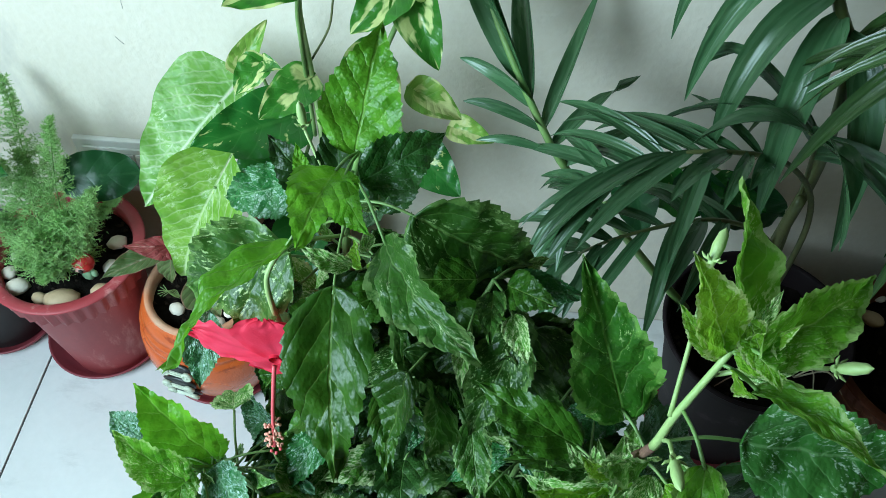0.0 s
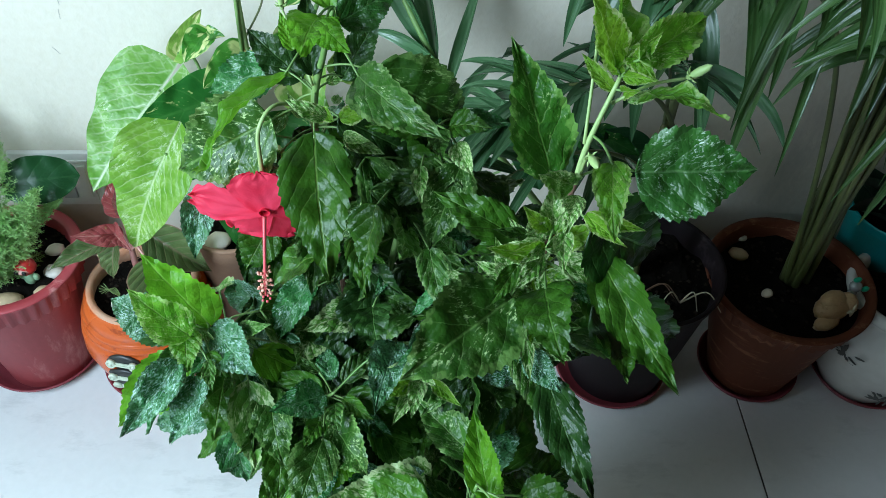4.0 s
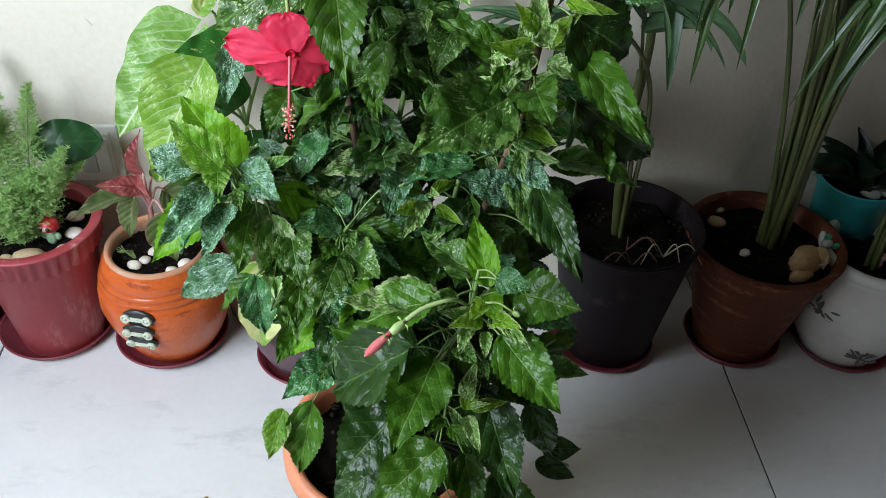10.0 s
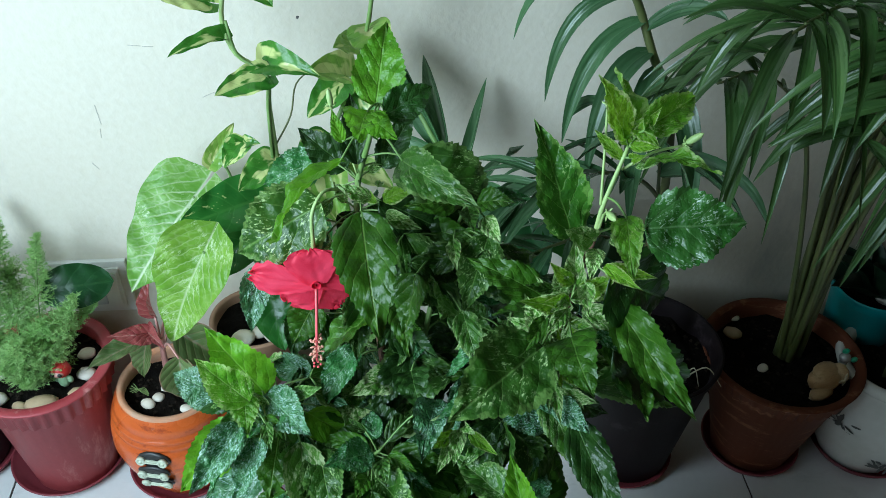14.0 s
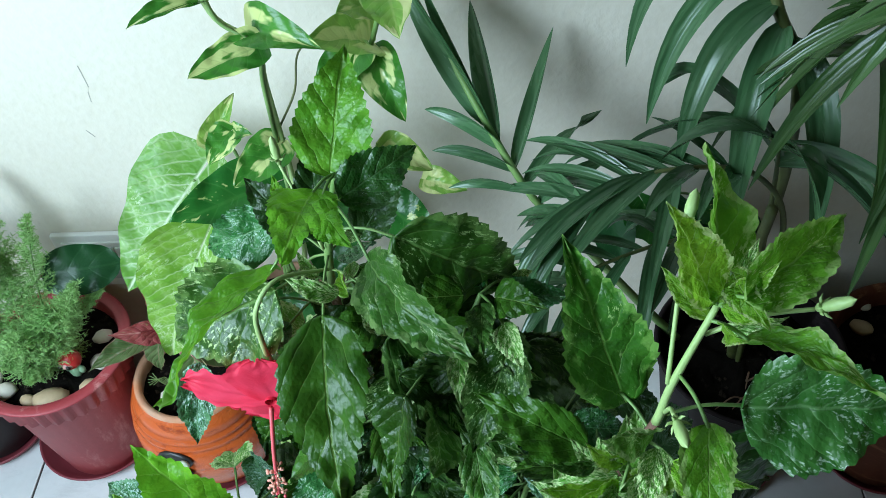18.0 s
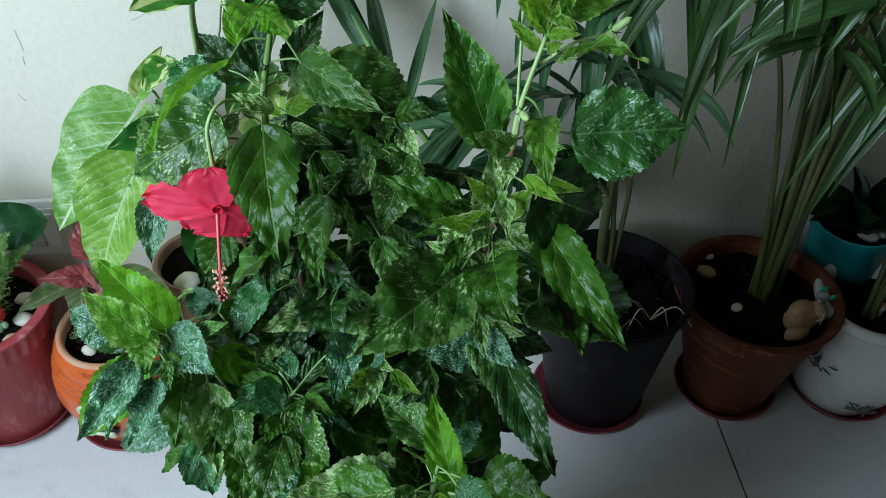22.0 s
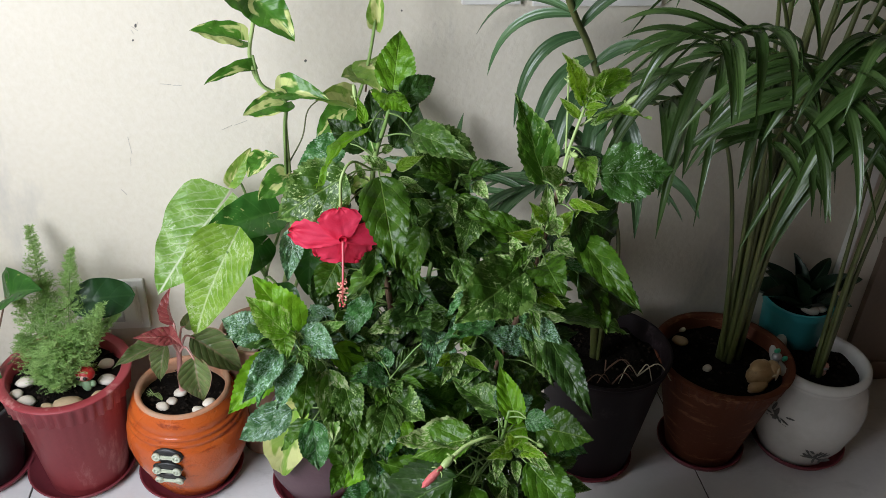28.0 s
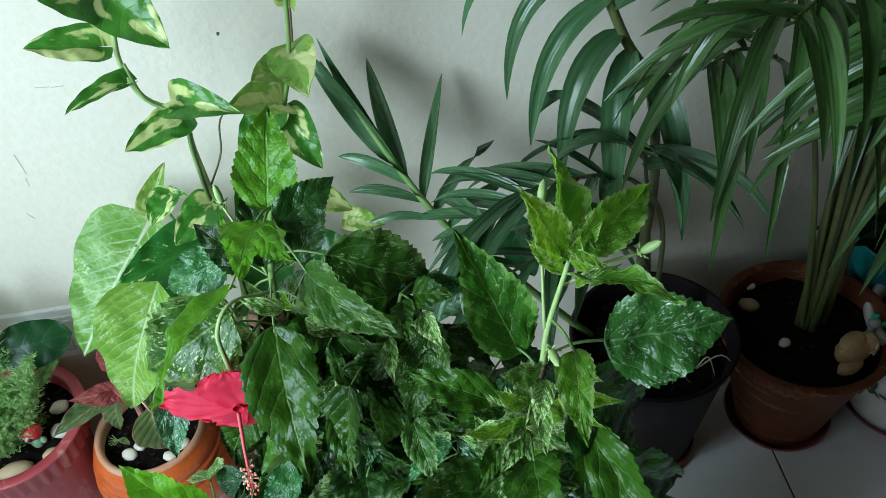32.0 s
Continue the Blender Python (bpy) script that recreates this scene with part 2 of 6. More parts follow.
def foliage(name, dark, light, vein, rough=0.32, fleck=None, fleck_level=0.62, veins=7.0, vein_amount=0.5, fleck_scale=9.0, glow=0.3, relief=0.5, stretch=3.0, spread=0.5, ribs=0.0, slant=0.28, line=0.07, ridge=0.9, patch=6.0, sheen=0.4, edge=0.0):
    """A leaf: midrib and side veins along the leaf's own axes, blotches, pale flecks, sheen, light shining through."""
    m, n, l, p = node_mat(name)
    uv = n.new("ShaderNodeUVMap").outputs[0]
    sep = n.new("ShaderNodeSeparateXYZ")
    l.new(uv, sep.inputs[0])
    u = sep.outputs[0]
    v = math_node(n, l, "ABSOLUTE", math_node(n, l, "SUBTRACT", math_node(n, l, "MULTIPLY", sep.outputs[1], 2.0), 1.0))
    info = n.new("ShaderNodeObjectInfo")
    rnd = info.outputs["Random"]
    mid = ramp(n, l, v, [(0.03, (1, 1, 1)), (0.075, (0, 0, 0))])
    run = math_node(n, l, "MULTIPLY", math_node(n, l, "SUBTRACT", u, math_node(n, l, "MULTIPLY", v, slant)), veins)
    saw = math_node(n, l, "FRACT", run)
    side = math_node(n, l, "ABSOLUTE", math_node(n, l, "SUBTRACT", saw, 0.5))
    side_line = ramp(n, l, side, [(0.015, (1, 1, 1)), (line, (0, 0, 0))])
    vm = math_node(n, l, "MAXIMUM", mid, math_node(n, l, "MULTIPLY", side_line, 0.75))
    shift = n.new("ShaderNodeVectorMath")
    shift.operation = "ADD"
    comb = n.new("ShaderNodeCombineXYZ")
    l.new(math_node(n, l, "MULTIPLY", rnd, 37.0), comb.inputs[2])
    l.new(math_node(n, l, "SUBTRACT", u, math_node(n, l, "MULTIPLY", v, 0.25)), comb.inputs[0])
    l.new(math_node(n, l, "MULTIPLY", sep.outputs[1], 0.62), comb.inputs[1])
    co = comb.outputs[0]
    blotch = noise_tex(n, l, co, 3.0, 3.0)
    col = mixc(n, l, ramp(n, l, blotch, [(0.3, (0, 0, 0)), (0.7, (1, 1, 1))]), dark, light)
    if fleck:
        streak = n.new("ShaderNodeVectorMath")
        streak.operation = "MULTIPLY"
        streak.inputs[1].default_value = (3.0 / stretch, 1.0, 1.0)
        l.new(co, streak.inputs[0])
        level = math_node(n, l, "ADD", noise_tex(n, l, streak.outputs[0], fleck_scale, patch, 0.75 if stretch <= 3.0 else 0.5), math_node(n, l, "MULTIPLY", math_node(n, l, "SUBTRACT", rnd, 0.5), 0.09))
        col = mixc(n, l, ramp(n, l, level, [(fleck_level, (0, 0, 0)), (fleck_level + 0.05, (1, 1, 1))]), col, fleck)
    col = mixc(n, l, math_node(n, l, "MULTIPLY", vm, vein_amount), col, vein)
    if edge:
        col = mixc(n, l, math_node(n, l, "MULTIPLY", ramp(n, l, v, [(0.93, (0, 0, 0)), (0.985, (1, 1, 1))]), edge), col, vein)
    hv = n.new("ShaderNodeHueSaturation")
    l.new(col, hv.inputs["Color"])
    l.new(math_node(n, l, "ADD", math_node(n, l, "MULTIPLY", rnd, spread), 1.0 - spread / 2), hv.inputs["Value"])
    col = hv.outputs[0]
    l.new(col, p.inputs["Base Color"])
    l.new(math_node(n, l, "ADD", math_node(n, l, "MULTIPLY", blotch, 0.2), rough - 0.1), p.inputs["Roughness"])
    h = math_node(n, l, "ADD", math_node(n, l, "MULTIPLY", math_node(n, l, "POWER", side, 0.5), ridge), math_node(n, l, "MULTIPLY", noise_tex(n, l, co, 22.0, 3.0), 0.5))
    if ribs:
        h = math_node(n, l, "SINE", math_node(n, l, "MULTIPLY", sep.outputs[1], ribs))
        col = mixc(n, l, math_node(n, l, "MULTIPLY", math_node(n, l, "ADD", h, 1.0), 0.05), col, vein)
        l.new(col, p.inputs["Base Color"])
    p.inputs["Specular IOR Level"].default_value = sheen
    b = n.new("ShaderNodeBump")
    b.inputs["Strength"].default_value, b.inputs["Distance"].default_value = relief, 0.004
    l.new(h, b.inputs["Height"])
    l.new(b.outputs[0], p.inputs["Normal"])
    tr = n.new("ShaderNodeBsdfTranslucent")
    l.new(mixc(n, l, 0.5, col, light), tr.inputs[0])
    l.new(b.outputs[0], tr.inputs["Normal"])
    mx = n.new("ShaderNodeMixShader")
    mx.inputs[0].default_value = glow
    l.new(p.outputs[0], mx.inputs[1])
    l.new(tr.outputs[0], mx.inputs[2])
    l.new(mx.outputs[0], n["Material Output"].inputs[0])
    return m


def hibiscus(name, dark, light, vein, fleck=None, patch=0.45, speck=0.55, rough=0.34, glow=0.25, crinkle=0.18, spread=0.5, edge=0.0, sheen=0.32, vein_amount=0.5, scale=42.0, veins=4.4, line=0.05, net=0.0, wave=0.5):
    """A hibiscus leaf in its own unit plane: sunken veins from the base and the midrib, a quilted blade, specks gathered in patches, pale margin."""
    m, n, l, p = node_mat(name)
    sep = n.new("ShaderNodeSeparateXYZ")
    l.new(n.new("ShaderNodeTexCoord").outputs["Object"], sep.inputs[0])
    suv = n.new("ShaderNodeSeparateXYZ")
    l.new(n.new("ShaderNodeUVMap").outputs[0], suv.inputs[0])
    rim = math_node(n, l, "ABSOLUTE", math_node(n, l, "SUBTRACT", math_node(n, l, "MULTIPLY", suv.outputs[1], 2.0), 1.0))
    rnd = n.new("ShaderNodeObjectInfo").outputs["Random"]
    x = math_node(n, l, "MULTIPLY", sep.outputs[0], 0.62)
    y = sep.outputs[1]
    across = math_node(n, l, "ABSOLUTE", x)
    comb = n.new("ShaderNodeCombineXYZ")
    l.new(x, comb.inputs[0])
    l.new(y, comb.inputs[1])
    l.new(math_node(n, l, "MULTIPLY", rnd, 37.0), comb.inputs[2])
    co = comb.outputs[0]
    soft = noise_tex(n, l, co, 6.0, 3.0)
    mid = ramp(n, l, across, [(0.004, (1, 1, 1)), (0.013, (0, 0, 0))])
    lean = math_node(n, l, "MULTIPLY", math_node(n, l, "POWER", across, 1.2), 1.9)
    run = math_node(n, l, "ADD", math_node(n, l, "MULTIPLY", math_node(n, l, "SUBTRACT", y, lean), veins), math_node(n, l, "MULTIPLY", soft, wave))
    run = math_node(n, l, "ADD", run, math_node(n, l, "MULTIPLY", math_node(n, l, "SIGN", x), 0.16))
    side = math_node(n, l, "SUBTRACT", 0.5, math_node(n, l, "ABSOLUTE", math_node(n, l, "SUBTRACT", math_node(n, l, "FRACT", run), 0.5)))
    lines = math_node(n, l, "MULTIPLY", ramp(n, l, side, [(0.008, (1, 1, 1)), (line, (0, 0, 0))]), ramp(n, l, rim, [(0.2, (0.8, 0.8, 0.8)), (0.95, (0.15, 0.15, 0.15))]))
    ribs = math_node(n, l, "MAXIMUM", mid, lines)
    if net:
        mesh_v = n.new("ShaderNodeTexVoronoi")
        mesh_v.feature = "DISTANCE_TO_EDGE"
        mesh_v.inputs["Scale"].default_value = 15.0
        l.new(co, mesh_v.inputs["Vector"])
        web = math_node(n, l, "MULTIPLY", ramp(n, l, mesh_v.outputs["Distance"], [(0.01, (1, 1, 1)), (0.14, (0, 0, 0))]), ramp(n, l, soft, [(0.36, (0, 0, 0)), (0.60, (net, net, net))]))
        ribs = math_node(n, l, "MAXIMUM", ribs, web)
    cells = n.new("ShaderNodeTexVoronoi")
    cells.inputs["Scale"].default_value = 34.0
    l.new(co, cells.inputs["Vector"])
    col = mixc(n, l, ramp(n, l, soft, [(0.32, (0, 0, 0)), (0.68, (1, 1, 1))]), dark, light)
    if fleck:
        drift = math_node(n, l, "ADD", noise_tex(n, l, co, 4.5, 3.0), math_node(n, l, "MULTIPLY", math_node(n, l, "SUBTRACT", rnd, 0.5), 0.12))
        where = ramp(n, l, drift, [(patch, (0, 0, 0)), (patch + 0.14, (1, 1, 1))])
        drawn = n.new("ShaderNodeCombineXYZ")
        l.new(x, drawn.inputs[0])
        l.new(math_node(n, l, "MULTIPLY", math_node(n, l, "SUBTRACT", y, across), 0.55), drawn.inputs[1])
        l.new(math_node(n, l, "MULTIPLY", rnd, 19.0), drawn.inputs[2])
        dots = ramp(n, l, noise_tex(n, l, drawn.outputs[0], scale, 6.0, 0.7), [(speck, (0, 0, 0)), (speck + 0.05, (1, 1, 1))])
        col = mixc(n, l, math_node(n, l, "MULTIPLY", where, dots), col, fleck)
    if edge:
        band = math_node(n, l, "ADD", rim, math_node(n, l, "MULTIPLY", math_node(n, l, "SUBTRACT", noise_tex(n, l, co, 13.0, 4.0), 0.5), 1.1))
        col = mixc(n, l, math_node(n, l, "MULTIPLY", ramp(n, l, band, [(0.80, (0, 0, 0)), (0.90, (1, 1, 1))]), edge), col, vein)
    col = mixc(n, l, math_node(n, l, "MULTIPLY", ribs, vein_amount), col, vein)
    hv = n.new("ShaderNodeHueSaturation")
    l.new(col, hv.inputs["Color"])
    l.new(math_node(n, l, "ADD", math_node(n, l, "MULTIPLY", rnd, spread), 1.0 - spread / 2), hv.inputs["Value"])
    col = hv.outputs[0]
    l.new(col, p.inputs["Base Color"])
    l.new(math_node(n, l, "ADD", math_node(n, l, "MULTIPLY", soft, 0.2), rough - 0.1), p.inputs["Roughness"])
    p.inputs["Specular IOR Level"].default_value = sheen
    h = math_node(n, l, "ADD", math_node(n, l, "MULTIPLY", math_node(n, l, "POWER", side, 0.6), 0.75), math_node(n, l, "MULTIPLY", noise_tex(n, l, co, 15.0, 2.0), crinkle * 1.6))
    h = math_node(n, l, "SUBTRACT", h, math_node(n, l, "MULTIPLY", cells.outputs["Distance"], 0.16))
    h = math_node(n, l, "SUBTRACT", h, math_node(n, l, "MULTIPLY", mid, 0.25))
    b = n.new("ShaderNodeBump")
    b.inputs["Strength"].default_value, b.inputs["Distance"].default_value = 0.55, 0.0035
    l.new(h, b.inputs["Height"])
    l.new(b.outputs[0], p.inputs["Normal"])
    tr = n.new("ShaderNodeBsdfTranslucent")
    l.new(mixc(n, l, 0.5, col, light), tr.inputs[0])
    l.new(b.outputs[0], tr.inputs["Normal"])
    mx = n.new("ShaderNodeMixShader")
    mx.inputs[0].default_value = glow
    l.new(p.outputs[0], mx.inputs[1])
    l.new(tr.outputs[0], mx.inputs[2])
    l.new(mx.outputs[0], n["Material Output"].inputs[0])
    return m


M_WALL = surface("wall_paint", (0.635, 0.580, 0.472), (0.685, 0.630, 0.532), 0.75, 6.0, 0.22, spots=((0.55, 0.51, 0.44), 0.58), fine=16.0, streak=(1.0, 1.0, 0.35))
# orange tone of the unseen walls, added to warm the bounced light
M_WALL_BOUNCE = surface("warm_bounce_paint", (0.51, 0.30, 0.15), (0.57, 0.355, 0.195), 0.7, 5.0, 0.1)
# unseen ceiling: tone kept dark and warm to limit bounced light
M_CEIL = surface("dim_bounce_ceiling", (0.20, 0.155, 0.115), (0.23, 0.18, 0.135), 0.8, 5.0, 0.1)
M_TILE = surface("glazed_tile", (0.64, 0.63, 0.62), (0.72, 0.71, 0.70), 0.3, 14.0, 0.03, spots=((0.60, 0.59, 0.58), 0.55), spread=0.06, streak=(0.7, 1.6, 1.0))
M_GROUT = surface("dark_grout", (0.09, 0.085, 0.08), (0.14, 0.13, 0.12), 0.9, 60.0, 0.2)
M_BROWN = surface("brown_laminate", (0.16, 0.11, 0.08), (0.20, 0.14, 0.10), 0.5, 12.0, 0.1)
M_WHITE = surface("white_plastic", (0.74, 0.72, 0.67), (0.78, 0.76, 0.72), 0.4, 30.0, 0.03)
M_GREYP = surface("grey_plastic", (0.42, 0.42, 0.42), (0.5, 0.5, 0.5), 0.4, 30.0, 0.03)
M_RED = surface("red_plastic", (0.28, 0.030, 0.040), (0.38, 0.062, 0.068), 0.5, 25.0, 0.14, spots=((0.50, 0.20, 0.19), 0.57), streak=0.3)
M_MAROON = surface("maroon_plastic", (0.15, 0.022, 0.032), (0.20, 0.035, 0.045), 0.45, 25.0, 0.08, spots=((0.27, 0.12, 0.12), 0.7))
M_ORANGE = surface("orange_glazed_clay", (0.45, 0.078, 0.014), (0.58, 0.125, 0.022), 0.27, 34.0, 0.14, spots=((0.27, 0.045, 0.012), 0.58), streak=3.0)
M_SCUFF = surface("grey_scuffed_plaster", (0.46, 0.43, 0.38), (0.54, 0.50, 0.44), 0.85, 90.0, 0.3)
M_LIME = surface("lime_bloom", (0.47, 0.33, 0.23), (0.52, 0.20, 0.09), 0.85, 60.0, 0.3)
M_TERRA = surface("weathered_terracotta", (0.10, 0.030, 0.014), (0.15, 0.046, 0.022), 0.65, 22.0, 0.2, spots=((0.26, 0.115, 0.058), 0.56), spec=0.2, streak=4.0)
M_TERRA_NEW = surface("orange_plastic", (0.55, 0.19, 0.09), (0.60, 0.23, 0.12), 0.5, 18.0, 0.06, spots=((0.64, 0.33, 0.22), 0.72))
M_DARKPOT = surface("dusty_violet_grey_plastic", (0.0085, 0.0052, 0.0062), (0.016, 0.0100, 0.0118), 0.6, 14.0, 0.14, spots=((0.046, 0.034, 0.038), 0.59), spec=0.15)
M_BLACK = surface("black_plastic", (0.02, 0.02, 0.021), (0.035, 0.034, 0.034), 0.5, 20.0, 0.1, spots=((0.09, 0.09, 0.09), 0.68))
M_CREAM = surface("cream_ceramic", (0.58, 0.56, 0.51), (0.63, 0.61, 0.57), 0.22, 12.0, 0.03)
M_TEAL = surface("teal_plastic", (0.03, 0.26, 0.27), (0.04, 0.32, 0.32), 0.4, 18.0, 0.05)
M_MAUVE = surface("dull_mauve_clay", (0.085, 0.045, 0.055), (0.13, 0.075, 0.088), 0.6, 22.0, 0.15, spots=((0.24, 0.17, 0.18), 0.64))
M_CLAY = surface("brown_clay", (0.27, 0.15, 0.09), (0.34, 0.20, 0.13), 0.75, 24.0, 0.2)
M_SOIL = surface("dark_soil", (0.005, 0.004, 0.0032), (0.015, 0.012, 0.0095), 0.95, 160.0, 1.0, spots=((0.045, 0.034, 0.025), 0.70), spec=0.05)
M_CRUMB = surface("soil_crumb", (0.010, 0.007, 0.005), (0.036, 0.026, 0.018), 0.95, 90.0, 0.5, spec=0.1)
M_STONE_OCHRE = surface("ochre_pebble", (0.42, 0.30, 0.17), (0.58, 0.44, 0.28), 0.5, 50.0, 0.06, spread=0.3)
M_STONE = surface("pale_pebble", (0.60, 0.52, 0.41), (0.74, 0.69, 0.60), 0.55, 50.0, 0.06, spread=0.5)
M_BARK = surface("brown_bark", (0.11, 0.055, 0.035), (0.19, 0.11, 0.065), 0.8, 90.0, 0.4)
M_STEM = surface("green_stem", (0.12, 0.22, 0.05), (0.20, 0.30, 0.09), 0.5, 60.0, 0.15)
M_PALE_STEM = surface("pale_green_stem", (0.28, 0.40, 0.13), (0.36, 0.46, 0.18), 0.5, 60.0, 0.15)
M_CANE = surface("olive_cane", (0.060, 0.082, 0.020), (0.125, 0.135, 0.042), 0.45, 30.0, 0.15, spots=((0.07, 0.05, 0.025), 0.60))
M_PINKSTEM = surface("pink_stem", (0.55, 0.24, 0.22), (0.66, 0.38, 0.33), 0.45, 40.0, 0.1)
M_STRAW = surface("dry_straw", (0.45, 0.40, 0.26), (0.58, 0.52, 0.36), 0.8, 50.0, 0.2)
M_HIB = hibiscus("hibiscus_leaf", (0.030, 0.088, 0.006), (0.056, 0.138, 0.009), (0.22, 0.34, 0.07), (0.27, 0.38, 0.14), 0.66, 0.57)
M_HIB_PLAIN = hibiscus("hibiscus_leaf_plain", (0.027, 0.078, 0.005), (0.050, 0.128, 0.008), (0.15, 0.27, 0.05), (0.25, 0.36, 0.13), 0.70, 0.60)
# deep green of the darkest leaves, with the bush's inner shade painted in
M_HIB_DARK = hibiscus("hibiscus_leaf_painted_shade", (0.011, 0.034, 0.005), (0.023, 0.058, 0.008), (0.09, 0.17, 0.04), (0.20, 0.31, 0.14), 0.58, 0.57, glow=0.15)
M_HIB_NEW = hibiscus("hibiscus_leaf_young", (0.105, 0.275, 0.010), (0.175, 0.390, 0.018), (0.33, 0.50, 0.11), (0.33, 0.48, 0.13), 0.60, 0.60, 0.36, 0.50, vein_amount=0.45)
M_HIB_MID = hibiscus("hibiscus_leaf_full_grown", (0.062, 0.170, 0.008), (0.105, 0.245, 0.013), (0.24, 0.38, 0.08), (0.30, 0.43, 0.13), 0.58, 0.58, 0.34, 0.34, vein_amount=0.4)
M_HIB_SPECK = hibiscus("hibiscus_leaf_speckled", (0.034, 0.098, 0.010), (0.060, 0.150, 0.015), (0.24, 0.36, 0.11), (0.44, 0.54, 0.28), 0.46, 0.54, edge=0.6)
M_HIB_SPECKD = hibiscus("hibiscus_leaf_dark_speckled", (0.018, 0.054, 0.005), (0.034, 0.086, 0.008), (0.15, 0.25, 0.06), (0.34, 0.45, 0.19), 0.48, 0.555, glow=0.2, edge=0.5)
M_HIB_SPECKG = hibiscus("hibiscus_leaf_fine_speckled", (0.024, 0.084, 0.006), (0.042, 0.125, 0.009), (0.20, 0.35, 0.07), (0.32, 0.45, 0.16), 0.50, 0.575, glow=0.3, edge=0.45)
M_HIB_SPECKB = hibiscus("hibiscus_leaf_frost_speckled", (0.032, 0.105, 0.016), (0.055, 0.150, 0.026), (0.18, 0.32, 0.12), (0.48, 0.60, 0.46), 0.50, 0.56, 0.28, 0.28, sheen=0.45)
M_HIB_YSPECK = hibiscus("hibiscus_leaf_yellow_speckled", (0.095, 0.255, 0.012), (0.170, 0.370, 0.022), (0.40, 0.54, 0.17), (0.50, 0.60, 0.24), 0.44, 0.535, 0.36, 0.54, crinkle=0.4, edge=0.7)
M_HIB_PALE = hibiscus("hibiscus_leaf_cream", (0.070, 0.190, 0.016), (0.125, 0.275, 0.030), (0.48, 0.58, 0.26), (0.54, 0.62, 0.32), 0.38, 0.50, 0.4, 0.3, edge=0.75, scale=34.0)
M_HIB_BLUE = hibiscus("hibiscus_leaf_frosted", (0.030, 0.100, 0.030), (0.060, 0.165, 0.050), (0.22, 0.36, 0.20), (0.33, 0.47, 0.40), 0.40, 0.515, 0.28, 0.2, crinkle=1.1, edge=0.3, scale=46.0, sheen=0.5)
M_HIB_BLUEG = hibiscus("hibiscus_leaf_half_frosted", (0.030, 0.115, 0.026), (0.055, 0.175, 0.040), (0.20, 0.36, 0.15), (0.34, 0.48, 0.37), 0.46, 0.535, 0.28, 0.22, crinkle=0.7, sheen=0.5)
M_HIB_BLUED = hibiscus("hibiscus_leaf_crinkled", (0.012, 0.045, 0.018), (0.026, 0.080, 0.032), (0.08, 0.18, 0.09), (0.30, 0.46, 0.42), 0.44, 0.56, 0.26, 0.15, crinkle=1.4, sheen=0.5)
M_SPROUT = hibiscus("hibiscus_sprout", (0.150, 0.340, 0.012), (0.250, 0.450, 0.026), (0.56, 0.64, 0.28), (0.55, 0.64, 0.26), 0.58, 0.56, 0.4, 0.60, crinkle=0.9, edge=0.85, scale=40.0)
HIB_MATS = {"hib": M_HIB, "plain": M_HIB_PLAIN, "mid": M_HIB_MID, "dark": M_HIB_DARK, "new": M_HIB_NEW, "speck": M_HIB_SPECK, "speckd": M_HIB_SPECKD, "speckg": M_HIB_SPECKG, "speckb": M_HIB_SPECKB, "yspeck": M_HIB_YSPECK, "pale": M_HIB_PALE,
            "blue": M_HIB_BLUE, "blueg": M_HIB_BLUEG, "blued": M_HIB_BLUED, "sprout": M_SPROUT}
M_THROAT = surface("flower_throat", (0.50, 0.006, 0.03), (0.58, 0.010, 0.04), 0.5, 60.0, 0.1)
M_POTHOS = foliage("pothos_leaf", (0.034, 0.130, 0.014), (0.085, 0.240, 0.028), (0.13, 0.27, 0.06), 0.24, fleck=(0.58, 0.63, 0.24), fleck_level=0.54, fleck_scale=4.6, patch=2.5, veins=5.0, vein_amount=0.25, relief=0.2, stretch=7.0)
M_POTHOS_Y = foliage("pothos_leaf_yellow", (0.13, 0.30, 0.035), (0.30, 0.45, 0.08), (0.5, 0.55, 0.2), 0.3, fleck=(0.62, 0.65, 0.27), fleck_level=0.50, fleck_scale=4.6, patch=2.5, relief=0.2, vein_amount=0.25, stretch=7.0)
M_PGREEN = foliage("pothos_leaf_plain", (0.022, 0.095, 0.016), (0.05, 0.175, 0.028), (0.12, 0.27, 0.06), 0.24, fleck=(0.50, 0.56, 0.20), fleck_level=0.64, fleck_scale=5.0, patch=3.0, veins=5.0, vein_amount=0.25, relief=0.2)
M_PDARK = foliage("dark_round_leaf", (0.014, 0.055, 0.016), (0.026, 0.085, 0.026), (0.06, 0.14, 0.05), 0.34, veins=4.0, vein_amount=0.3, relief=0.2)
M_SYNG = hibiscus("arrowhead_leaf", (0.13, 0.30, 0.035), (0.24, 0.43, 0.085), (0.74, 0.82, 0.58), (0.62, 0.74, 0.46), 0.50, 0.53, 0.36, 0.35, spread=0.12, vein_amount=0.8, veins=8.5, line=0.13, scale=44.0, net=0.4, wave=1.1)
M_SYNG_GREEN = hibiscus("arrowhead_leaf_green", (0.14, 0.29, 0.022), (0.24, 0.41, 0.050), (0.62, 0.72, 0.40), (0.50, 0.62, 0.32), 0.54, 0.53, 0.36, 0.35, spread=0.1, vein_amount=0.62, veins=8.5, line=0.11, scale=44.0, net=0.35, wave=1.1)
